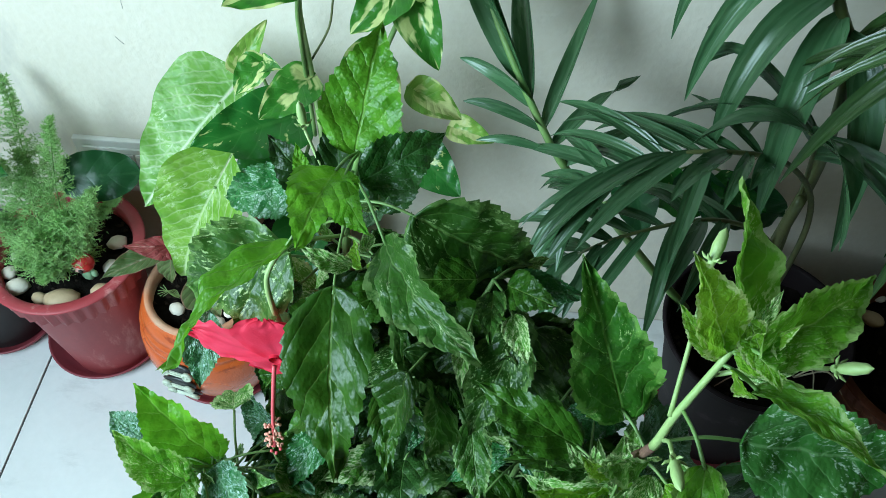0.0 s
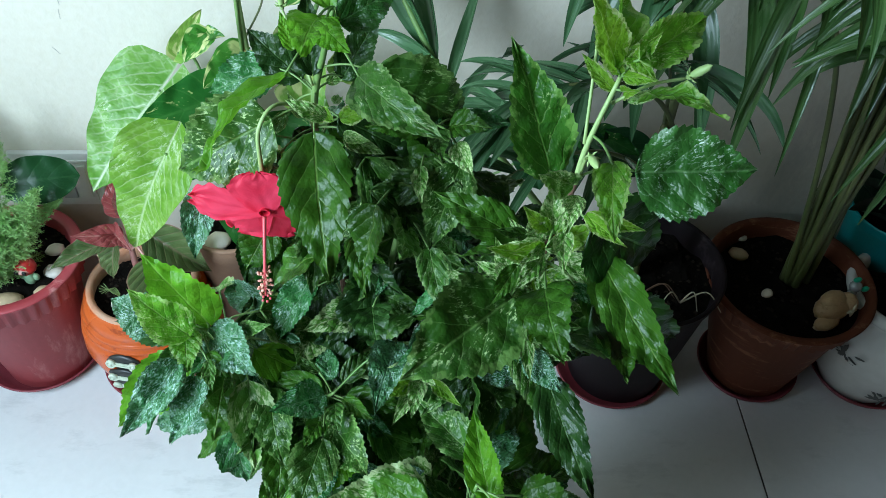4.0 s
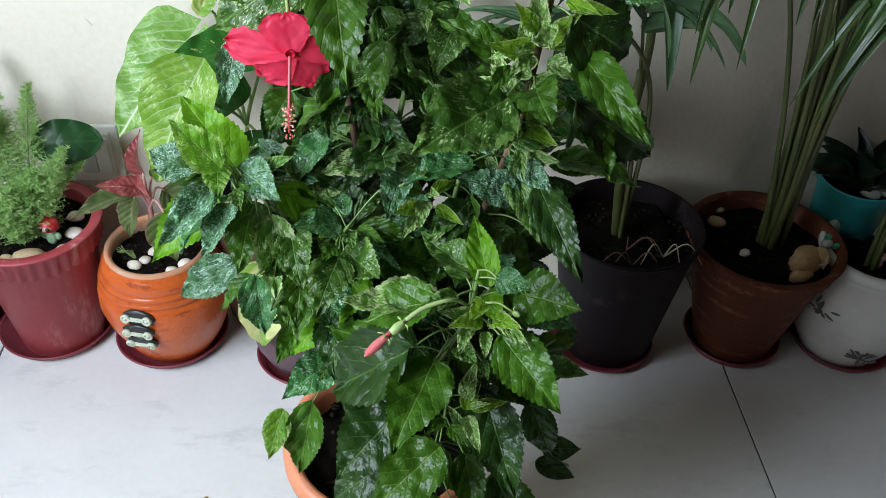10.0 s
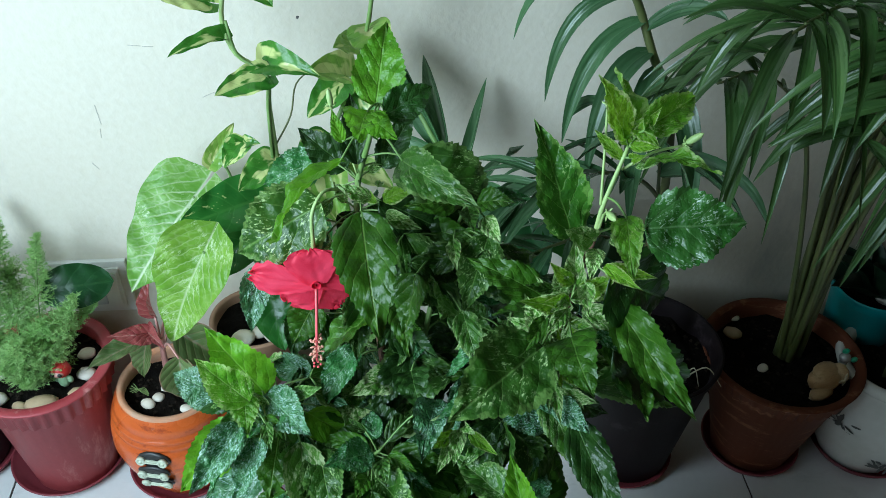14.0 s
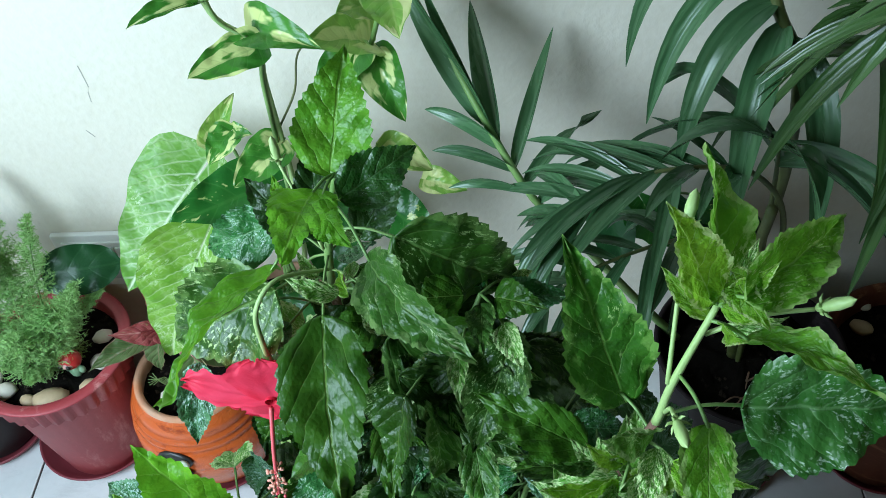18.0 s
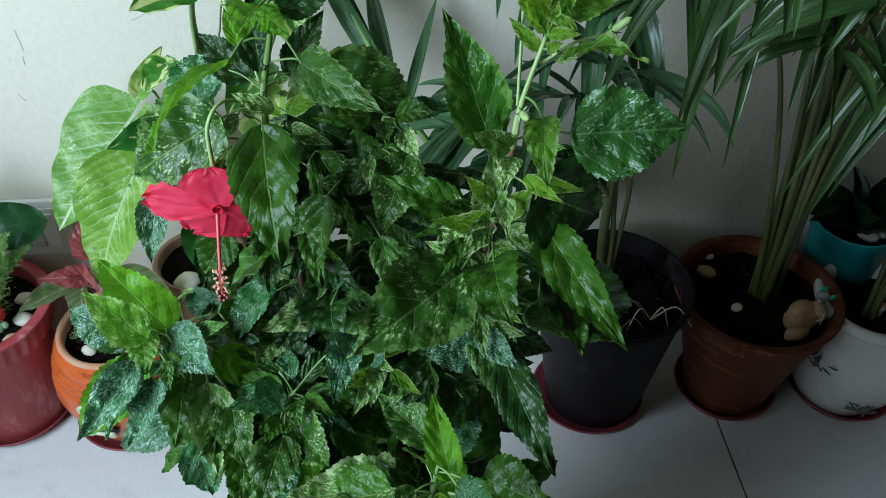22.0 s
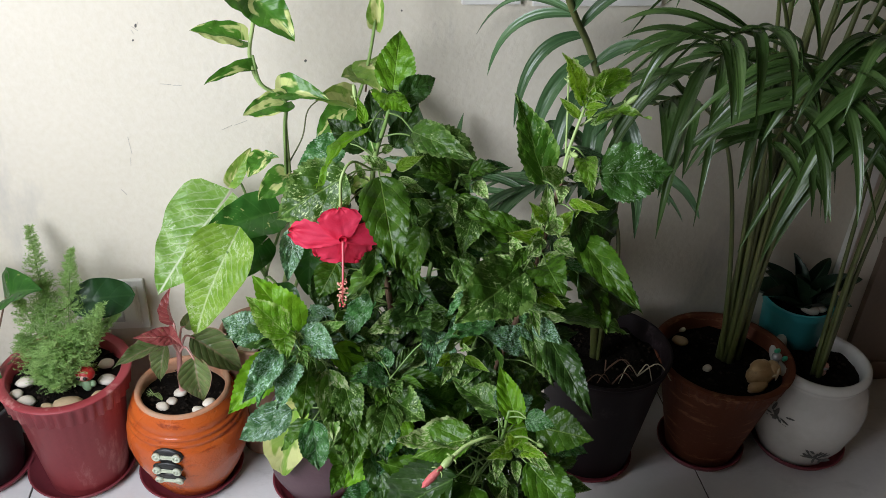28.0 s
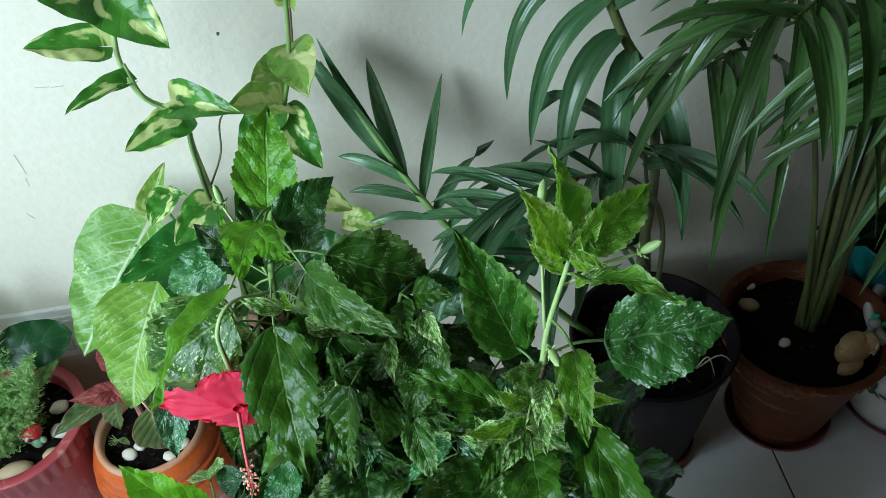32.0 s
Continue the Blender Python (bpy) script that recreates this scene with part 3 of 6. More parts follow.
M_PALM = foliage("palm_leaflet", (0.026, 0.064, 0.014), (0.066, 0.126, 0.030), (0.12, 0.20, 0.07), 0.28, fleck=(0.20, 0.27, 0.17), fleck_level=0.74, fleck_scale=26.0, veins=1.0, vein_amount=0.12, relief=0.12, glow=0.25, ribs=26.0, spread=0.8, sheen=0.55)
M_YPALM = foliage("young_palm_leaflet", (0.036, 0.092, 0.034), (0.080, 0.165, 0.066), (0.16, 0.27, 0.13), 0.26, fleck=(0.22, 0.30, 0.22), fleck_level=0.74, fleck_scale=26.0, veins=1.0, vein_amount=0.3, relief=0.12, glow=0.2, ribs=26.0, spread=0.7, sheen=0.5)
M_AGL = foliage("aglaonema_leaf", (0.085, 0.135, 0.040), (0.16, 0.215, 0.075), (0.48, 0.24, 0.20), 0.36, edge=0.8, fleck=(0.42, 0.24, 0.18), fleck_level=0.66, fleck_scale=5.0, vein_amount=0.3)
M_AGL_RED = foliage("aglaonema_leaf_red", (0.24, 0.040, 0.045), (0.38, 0.100, 0.090), (0.58, 0.32, 0.25), 0.32, fleck=(0.30, 0.32, 0.12), fleck_level=0.64, fleck_scale=5.0)
M_SUCC = foliage("dark_succulent_leaf", (0.008, 0.022, 0.012), (0.02, 0.045, 0.02), (0.03, 0.06, 0.03), 0.35, relief=0.1, glow=0.02)
M_FERN = foliage("fern_needle", (0.25, 0.43, 0.12), (0.40, 0.58, 0.21), (0.2, 0.4, 0.1), 0.5, vein_amount=0.0, relief=0.0, glow=0.5, spread=0.25)
M_PETAL = foliage("red_petal", (0.78, 0.022, 0.070), (0.88, 0.055, 0.125), (0.66, 0.010, 0.05), 0.55, veins=0.0, vein_amount=0.12, relief=0.12, glow=0.45, spread=0.12)
M_BUD = surface("pink_bud", (0.48, 0.06, 0.07), (0.62, 0.20, 0.17), 0.55, 240.0, 0.3)
M_PISTIL = surface("crimson_style", (0.62, 0.07, 0.09), (0.70, 0.13, 0.14), 0.45, 60.0, 0.1)
M_POLLEN = surface("yellow_anther", (0.70, 0.30, 0.22), (0.78, 0.44, 0.32), 0.7, 60.0, 0.1)
M_GREENPL = surface("glossy_green_plastic", (0.0, 0.20, 0.09), (0.0, 0.24, 0.11), 0.22, 18.0, 0.02)
M_BRASS = surface("brass", (0.52, 0.40, 0.20), (0.60, 0.47, 0.26), 0.35, 60.0, 0.05, metal=0.9)
M_CLASP = surface("pale_clasp_glaze", (0.45, 0.50, 0.38), (0.58, 0.60, 0.47), 0.4, 60.0, 0.1)
M_CLASP_BACK = surface("black_glaze", (0.012, 0.012, 0.012), (0.03, 0.03, 0.028), 0.4, 60.0, 0.1)
M_MOTIF = surface("grey_painted_motif", (0.06, 0.06, 0.055), (0.10, 0.10, 0.09), 0.4, 60.0, 0.02)
M_OCHRE = surface("ochre_resin", (0.34, 0.20, 0.085), (0.56, 0.39, 0.20), 0.36, 60.0, 0.5, spots=((0.20, 0.105, 0.042), 0.60))


# ---- the room ----
WALL_X0, WALL_X1, ROOM_Y, CEIL_Z = -1.0, 3.6, -4.8, 2.8
wall_n = alone("wall_north", box(WALL_X0 - 0.12, WALL_X1 + 0.12, 0.0, 0.12, -0.02, CEIL_Z), M_WALL, "unseen plaster wall, orange-toned to warm the bounced light with faint scratches", "wall", kind="structure")
alone("wall_south", box(WALL_X0 - 0.12, WALL_X1 + 0.12, ROOM_Y - 0.12, ROOM_Y, -0.02, CEIL_Z), M_WALL_BOUNCE, "unseen plaster wall, orange-toned to warm the bounced light", "wall", kind="structure")
alone("wall_east", box(WALL_X1, WALL_X1 + 0.12, ROOM_Y, 0.0, -0.02, CEIL_Z), M_WALL_BOUNCE, "unseen plaster wall, orange-toned to warm the bounced light", "wall", kind="structure")
alone("ceiling", box(WALL_X0 - 0.12, WALL_X1 + 0.12, ROOM_Y - 0.12, 0.12, CEIL_Z, CEIL_Z + 0.1), M_CEIL, "unseen ceiling, dark warm tone to hold down the bounced light", "ceiling", kind="structure")
WIN = (-2.05, -0.55, 0.70, 1.75)
bm = bmesh.new()
for y0, y1, z0, z1 in ((ROOM_Y, WIN[0], -0.02, CEIL_Z), (WIN[1], 0.0, -0.02, CEIL_Z), (WIN[0], WIN[1], -0.02, WIN[2]), (WIN[0], WIN[1], WIN[3], CEIL_Z)):
    bmesh.ops.create_cube(bm, size=1, matrix=Matrix.Translation((WALL_X0 - 0.06, (y0 + y1) / 2, (z0 + z1) / 2)) @ Matrix.Diagonal((0.12, y1 - y0, z1 - z0, 1)))
alone("wall_west", bm, M_WALL, "off-white painted wall with a wide window opening", "wall", kind="structure")
window = tagged(new("window_1"), "wide white-framed window letting in daylight", "window", kind="structure")
WORLD[window] = Matrix()
for y0, y1, z0, z1 in ((WIN[0], WIN[0] + 0.05, WIN[2], WIN[3]), (WIN[1] - 0.05, WIN[1], WIN[2], WIN[3]), (WIN[0] + 0.05, WIN[1] - 0.05, WIN[2], WIN[2] + 0.05), (WIN[0] + 0.05, WIN[1] - 0.05, WIN[3] - 0.05, WIN[3])):
    part("window_frame", box(WALL_X0 - 0.115, WALL_X0 - 0.075, y0, y1, z0, z1), M_WHITE, window)

floor = alone("floor", box(WALL_X0, WALL_X1, ROOM_Y, 0.0, -0.03, -0.003), M_GROUT, "floor of pale grey-white glazed tiles with dark joints", "floor", kind="structure")

# fixtures of the wall
part("nail_hole", blob("nail_hole", 0.0022, 0.0012, 0.003, 0.4, 1, 1), M_GROUT, wall_n, m=Matrix.Translation((-0.333, 0.0, 0.779)))
for x, z, s in ((-0.088, 0.722, 0.0022), (0.283, 0.58, 0.002), (-0.34, 0.757, 0.0015), (0.06, 0.80, 0.0015)):
    part("nail_hole", blob("nail_hole", s, 0.001, s * 1.3, 0.5, 2, 1), M_GROUT, wall_n, m=Matrix.Translation((x, 0.0, z)))
for x, z, w, a in ((-0.302, 0.687, 0.016, 6), (-0.285, 0.685, 0.014, 3), (-0.218, 0.612, 0.018, -24), (-0.195, 0.620, 0.022, -21), (-0.371, 0.585, 0.030, 86), (-0.374, 0.556, 0.014, 95), (-0.393, 0.501, 0.013, 55), (-0.13, 0.775, 0.012, 12), (-0.335, 0.775, 0.012, 40), (-0.331, 0.781, 0.009, 115), (-0.339, 0.770, 0.006, 70)):
    part("scratch", box(-w / 2, w / 2, -0.0006, 0.0005, -0.0004, 0.0004), M_SCUFF, wall_n, m=pose(x, 0.0, z, 0, a, 0))


def switch_plate(name, x0, x1, z0, z1, cells, label):
    t = thing(name, ((x0 + x1) / 2, 0.0, (z0 + z1) / 2), label, "switch plate")
    part("plate", box(x0, x1, -0.009, -0.0005, z0, z1, 0.002), M_WHITE, t)
    mx = 0.012
    part("inner_frame", box(x0 + mx, x1 - mx, -0.0125, -0.0085, z0 + mx, z1 - mx, 0.0015), M_WHITE, t)
    w = (x1 - x0 - 2 * mx - 0.008) / cells
    for k in range(cells):
        a = x0 + mx + 0.004 + k * w
        part("rocker", box(a + 0.001, a + w - 0.001, -0.0155, -0.0115, z0 + mx + 0.008, z1 - mx - 0.008, 0.0015), M_WHITE if k % 2 else M_GREYP, t)
    return t


switch_plate("switch_plate", -0.512, -0.388, 0.226, 0.330, 4, "cream plastic switch plate low on the wall")
switch_plate("switch_plate", 0.150, 0.242, 0.811, 0.905, 3, "cream plastic switch plate on the wall behind the palm")
switch_plate("switch_plate", 0.260, 0.466, 0.808, 0.905, 6, "long cream plastic switch plate on the wall behind the palm")
trunking = thing("cable_trunking", (0.925, 0, 0), "narrow white cable trunking up the wall", "trunking")
part("cover", box(0.916, 0.934, -0.014, -0.0005, 0.0, 1.7, 0.002), M_WHITE, trunking)
panel = thing("low_cupboard_panel", (1.3, 0, 0), "brown laminate panel low against the wall", "panel")
part("board", box(1.0, 1.7, -0.016, -0.0005, 0.002, 0.340, 0.002), M_BROWN, panel)
part("edge_strip", box(0.998, 1.702, -0.019, -0.0005, 0.340, 0.354, 0.002), M_BROWN, panel)
part("plinth", box(1.0, 1.7, -0.022, -0.0165, 0.002, 0.050, 0.0015), M_BROWN, panel)


# ---- pots ----
def soil_disc(r, z, seed, bump=0.006):
    verts, faces = [(0, 0, z + 0.004)], []
    rings, seg = 9, 36
    for i in range(1, rings + 1):
        for k in range(seg):
            a, rr = 2 * math.pi * k / seg, r * i / rings
            x, y = rr * math.cos(a), rr * math.sin(a)
            verts.append((x, y, z + bump * 1.6 * noise.noise((x * 40, y * 40, seed)) + 0.5 * bump * noise.noise((x * 130, y * 130, seed + 5))))
    for k in range(seg):
        faces.append((0, 1 + k, 1 + (k + 1) % seg))
    for i in range(rings - 1):
        for k in range(seg):
            a, b = 1 + i * seg + k, 1 + i * seg + (k + 1) % seg
            faces.append((a, a + seg, b + seg, b))
    return mesh("soil", verts, faces, smooth=False)


def crumbs(parent, x, y, r, z, seed, count=150):
    """Loose crumbs and bits of bark lying on the soil of a pot."""
    rng = random.Random(seed)
    verts, faces = [], []
    for k in range(count):
        a, d, s = rng.uniform(0, 6.28), r * math.sqrt(rng.random()), rng.uniform(0.0012, 0.0042)
        c = Vector((d * math.cos(a), d * math.sin(a), z + s * 0.35))
        i = len(verts)
        for dx, dy, dz in ((1, 0, 0), (-1, 0, 0), (0, 1, 0), (0, -1, 0), (0, 0, 1), (0, 0, -1)):
            verts.append(c + Vector((dx * rng.uniform(0.6, 1.5), dy * rng.uniform(0.6, 1.4), dz * rng.uniform(0.5, 0.9))) * s)
        for q in ((0, 2, 4), (2, 1, 4), (1, 3, 4), (3, 0, 4), (2, 0, 5), (1, 2, 5), (3, 1, 5), (0, 3, 5)):
            faces.append(tuple(i + n for n in q))
    part("loose_soil", mesh("loose_soil", verts, faces, smooth=False), M_CRUMB, parent, "loose crumbs of potting soil", at(x, y))


def flared_pot(rim, base, h, lip=0.012, band=0.03, wall=0.005):
    """A tapered pot with a thick rim band; outside up, over the lip and down inside."""
    rb = base + (rim - lip * 0.7 - base) * ((h - band) / h)
    return [(0.0, 0.0), (base - 0.003, 0.0), (base, 0.003), (rb, h - band), (rb + lip * 0.55, h - band + 0.003), (rim - 0.0035, h - 0.0075), (rim - 0.002, h - 0.004), (rim - 0.0005, h - 0.0015),
            (rim - 0.003, h), (rim - lip + 0.002, h), (rim - lip, h - 0.003), (rb - wall, h - band - 0.005), (base - wall, 0.012), (0.0, 0.012)]


def saucer(x, y, r, mat, label, h=0.018):
    t = thing("saucer", (x, y, 0), label, "saucer", "saucers under the pots")
    part("dish", lathe("saucer", [(0.0, 0.0), (r * 0.86, 0.0), (r * 0.88, 0.001), (r, h - 0.002), (r - 0.001, h), (r - 0.004, h - 0.001), (r * 0.86, 0.004), (0.0, 0.004)], 56), mat, t, m=Matrix.Translation((x, y, 0)))
    return t


def pebble(x, y, z, s, seed, label="smooth cream pebble on the potting soil", flat=0.62, mat=None, long=1.25):
    rng = random.Random(seed)
    ob = alone("pebble", blob("pebble", s * long, s, s * flat, 0.18, seed), mat or M_STONE, label, "pebble", "pebbles on the soil",
               m=pose(x, y, z, rng.uniform(-12, 12), rng.uniform(-12, 12), rng.uniform(-40, 40)))
    return ob


LIFT = 0.004


def pot_thing(name, x, y, label, category="potted plant"):
    return thing(name, (x, y, LIFT), label, category, "potted plants along the wall")


def at(x, y, z=LIFT):
    return Matrix.Translation((x, y, z))


# red pot with the foxtail fern
RX, RY = -0.508, -0.128
saucer(RX - 0.012, RY + 0.012, 0.094, M_MAROON, "maroon plastic saucer under the red pot")
fern_pot = pot_thing("potted_fern", RX, RY, "feathery green foxtail fern in a red fluted plastic pot")
part("pot", lathe("red_pot", flared_pot(0.108, 0.067, 0.236, 0.018, 0.045), 144, flute=(0.1925, 0.2295, 36, 0.0052)), M_RED, fern_pot, "dusty red pot with a fluted rim band", at(RX, RY))
part("soil", soil_disc(0.09, 0.214, 1), M_SOIL, fern_pot, m=at(RX, RY))
crumbs(fern_pot, RX, RY, 0.088, 0.214, 1, 170)

# orange pot
OX, OY = -0.318, -0.148
saucer(OX - 0.008, OY + 0.008, 0.092, M_MAROON, "maroon plastic saucer under the orange pot")
agl_pot = pot_thing("potted_aglaonema", OX, OY, "pink-stemmed aglaonema in a round orange clay pot")
prof = [(0.0, 0.0), (0.060, 0.0), (0.064, 0.003), (0.083, 0.04), (0.098, 0.08), (0.104, 0.11), (0.102, 0.134), (0.0985, 0.1475), (0.0950, 0.1500), (0.0975, 0.1530), (0.0965, 0.1590), (0.0920, 0.1615), (0.0945, 0.1640),
        (0.0925, 0.1690), (0.0885, 0.1712), (0.0900, 0.1740), (0.0865, 0.186), (0.082, 0.192), (0.0795, 0.199)]
part("pot", lathe("orange_pot", prof, 80), M_ORANGE, agl_pot, "round orange clay pot with turned grooves", at(OX, OY))
part("rim", lathe("orange_rim", [(0.0795, 0.199), (0.0785, 0.203), (0.075, 0.2045), (0.071, 0.203), (0.069, 0.198), (0.074, 0.17), (0.08, 0.15)], 80), M_LIME, agl_pot, "lime-stained worn rim", at(OX, OY))
part("soil", soil_disc(0.078, 0.178, 2), M_SOIL, agl_pot, m=at(OX, OY))
crumbs(agl_pot, OX, OY, 0.074, 0.178, 2, 130)
plaque_a = -102.0
for k in range(3):
    z = 0.139 - k * 0.0235
    r = (0.1005, 0.1045, 0.1015)[k]
    f = at(OX, OY, z + LIFT) @ Matrix.Rotation(radians(plaque_a), 4, "Z") @ Matrix.Translation((r - (0.0005 if k == 0 else -0.001), 0, 0)) @ Matrix.Rotation(radians(-8 + 14 * k), 4, "Y")
    back = part("clasp_back", blob("clasp_back", 0.005, 0.026, 0.0155, 0.1, k), M_CLASP_BACK, agl_pot, "black glazed ground of the clasp", f)
    bar = bmesh.new()
    bmesh.ops.create_cube(bm := bar, size=1, matrix=Matrix.Translation((0.006, 0, 0)) @ Matrix.Diagonal((0.006, 0.03, 0.0065, 1)))
    bmesh.ops.bevel(bar, geom=bar.edges[:], offset=0.002, segments=2, affect="EDGES")
    clasp = part("clasp", bar, M_CLASP, agl_pot, "pale modelled clasp", f)
    for s in (-1, 1):
        part("stud", lathe("stud", [(0.0, -0.001), (0.0075, 0.0), (0.0075, 0.004), (0.0055, 0.0058), (0.0045, 0.0035), (0.0025, 0.0035), (0.002, 0.0058), (0.0, 0.006)], 20), M_CLASP, clasp, m=f @ Matrix.Translation((0.004, s * 0.0165, 0)) @ Matrix.Rotation(radians(90), 4, "Y"))

# black pot at the end of the row
BX, BY = -0.690, -0.105
saucer(BX, BY, 0.082, M_MAROON, "maroon plastic saucer under the black pot")
blk_pot = pot_thing("potted_syngonium", BX, BY, "long-stalked green foliage plant in a black plastic pot")
part("pot", lathe("black_pot", flared_pot(0.088, 0.064, 0.165, 0.009, 0.02), 56), M_BLACK, blk_pot, "scuffed black plastic pot", at(BX, BY))
part("soil", soil_disc(0.077, 0.142, 3), M_SOIL, blk_pot, m=at(BX, BY))
crumbs(blk_pot, BX, BY, 0.074, 0.142, 3, 110)

# clay pot behind, with the climbing pothos
CX, CY = -0.190, -0.078
pothos_pot = pot_thing("potted_pothos", CX, CY, "climbing variegated pothos and arrowhead leaves in a brown clay pot")
part("pot", lathe("clay_pot", flared_pot(0.070, 0.048, 0.262, 0.009, 0.03), 56), M_CLAY, pothos_pot, "brown clay pot", at(CX, CY))
part("soil", soil_disc(0.06, 0.244, 4), M_SOIL, pothos_pot, m=at(CX, CY))

# mauve bowl pot
VX, VY = -0.098, -0.192
saucer(VX, VY, 0.082, M_MAROON, "maroon plastic saucer under the mauve pot")
mauve_pot = pot_thing("potted_creeper", VX, VY, "low plant with pale yellowing leaf in a mauve clay pot")
part("pot", lathe("mauve_pot", [(0.0, 0.0), (0.055, 0.0), (0.06, 0.004), (0.08, 0.05), (0.086, 0.09), (0.08, 0.135), (0.07, 0.16), (0.074, 0.172), (0.076, 0.178), (0.073, 0.182), (0.068, 0.178), (0.066, 0.16), (0.07, 0.14)], 56), M_MAUVE, mauve_pot, "dusty mauve clay pot", at(VX, VY))
part("soil", soil_disc(0.073, 0.15, 5), M_SOIL, mauve_pot, m=at(VX, VY))

# big dark pot
DX, DY = 0.408, -0.165
saucer(DX - 0.008, DY, 0.090, M_MAROON, "maroon plastic saucer under the dark pot", 0.014)
dark_pot = pot_thing("potted_young_palm", DX, DY, "young palm with arching fronds in a dark violet-grey pot")
part("pot", lathe("dark_pot", flared_pot(0.118, 0.076, 0.255, 0.008, 0.02), 64), M_DARKPOT, dark_pot, "dusty dark violet-grey plastic pot", at(DX, DY))
part("soil", soil_disc(0.105, 0.222, 6), M_SOIL, dark_pot, m=at(DX, DY))
crumbs(dark_pot, DX, DY, 0.1, 0.222, 4, 170)

# terracotta pot with the big palm
PX, PY = 0.632, -0.168
saucer(PX - 0.002, PY, 0.082, M_MAROON, "maroon plastic saucer under the terracotta pot")
palm_pot = pot_thing("potted_palm", PX, PY, "tall areca palm with drooping fronds in a weathered terracotta pot")
part("pot", lathe("terracotta_pot", flared_pot(0.125, 0.066, 0.224, 0.014, 0.036), 192, flute=(0.1885, 0.2175, 48, 0.0042), wobble=0.006), M_TERRA, palm_pot, "weathered terracotta pot with notched rim", at(PX, PY))
part("soil", soil_disc(0.107, 0.198, 7), M_SOIL, palm_pot, m=at(PX, PY))
crumbs(palm_pot, PX, PY, 0.1, 0.198, 5, 170)

# white flowered pot
WX, WY = 0.812, -0.187
saucer(WX + 0.012, WY + 0.008, 0.088, M_MAROON, "maroon plastic saucer under the white pot")
white_pot = pot_thing("potted_palm", WX, WY, "slender palm in a white ceramic pot with painted sprigs")
prof = [(0.0, 0.0), (0.062, 0.0), (0.067, 0.004), (0.092, 0.05), (0.107, 0.10), (0.109, 0.13), (0.101, 0.165), (0.086, 0.186), (0.085, 0.190), (0.091, 0.197), (0.095, 0.205), (0.093, 0.213), (0.087, 0.2165), (0.081, 0.214), (0.077, 0.203), (0.076, 0.19), (0.09, 0.165), (0.097, 0.14)]
part("pot", lathe("white_pot", [(r * 0.94, h) for r, h in prof], 72), M_CREAM, white_pot, "glossy white ceramic pot", at(WX, WY))
part("soil", soil_disc(0.078, 0.187, 8), M_SOIL, white_pot, m=at(WX, WY))
crumbs(white_pot, WX, WY, 0.076, 0.187, 6, 110)


def sprig(parent, ang, z, r, seed, s=1.0):
    """A small painted sprig lying on the side of the round pot."""
    rng = random.Random(seed)
    f = at(WX, WY, z + LIFT) @ Matrix.Rotation(radians(ang), 4, "Z") @ Matrix.Translation((r, 0, 0)) @ Matrix.Rotation(radians(8), 4, "Y")
    verts, faces = [], []
    for k in range(20):
        a, d = rng.uniform(0, 6.28), rng.uniform(0.002, 0.021) * s
        cx, cy = d * math.cos(a), 0.7 * d * math.sin(a)
        ll, b = rng.uniform(0.0035, 0.0068) * s, a + rng.uniform(-0.6, 0.6)
        i = len(verts)
        for q in range(8):
            t = 2 * math.pi * q / 8
            px, py = ll * math.cos(t), 0.28 * ll * math.sin(t)
            yy, zz = cx + px * math.cos(b) - py * math.sin(b), cy + px * math.sin(b) + py * math.cos(b)
            verts.append((0.0012 - (yy * yy + zz * zz) * 4.5, yy, zz))
        faces.append(tuple(range(i, i + 8)))
    part("painted_sprig", mesh("painted_sprig", verts, faces, smooth=False), M_MOTIF, parent, "grey painted flower sprig", f)


sprig(white_pot, -150, 0.130, 0.1027, 3, 1.7)
sprig(white_pot, -100, 0.058, 0.0910, 4, 1.6)

# teal pot behind
TX, TY = 0.812, -0.073
teal_pot = pot_thing("potted_succulent", TX, TY, "dark spiky succulent in a tall teal plastic pot")
part("pot", lathe("teal_pot", flared_pot(0.067, 0.042, 0.272, 0.005, 0.02), 56), M_TEAL, teal_pot, "teal plastic pot", at(TX, TY))
part("soil", soil_disc(0.06, 0.246, 9), M_SOIL, teal_pot, m=at(TX, TY))

# pot of the hibiscus
HX, HY = 0.030, -0.588
saucer(HX - 0.006, HY + 0.0, 0.116, M_MAROON, "maroon plastic saucer under the hibiscus pot")
hib = thing("potted_hibiscus", (HX, HY, LIFT), "bushy variegated hibiscus with one red flower in an orange pot", "potted plant")
prof = [(0.0, 0.0), (0.069, 0.0), (0.072, 0.003), (0.093, 0.225), (0.094, 0.24), (0.101, 0.243), (0.109, 0.252), (0.1135, 0.266), (0.1135, 0.278), (0.110, 0.2865), (0.104, 0.289), (0.099, 0.286), (0.096, 0.276), (0.092, 0.23), (0.068, 0.012), (0.0, 0.012)]
part("pot", lathe("hibiscus_pot", prof, 72), M_TERRA_NEW, hib, "orange plastic pot with a rolled rim", at(HX, HY))
part("soil", soil_disc(0.097, 0.255, 10, 0.009), M_SOIL, hib, m=at(HX, HY))
crumbs(hib, HX, HY, 0.092, 0.255, 7, 260)

# ---- pebbles and ornaments on the soil ----
Z = LIFT + 0.214
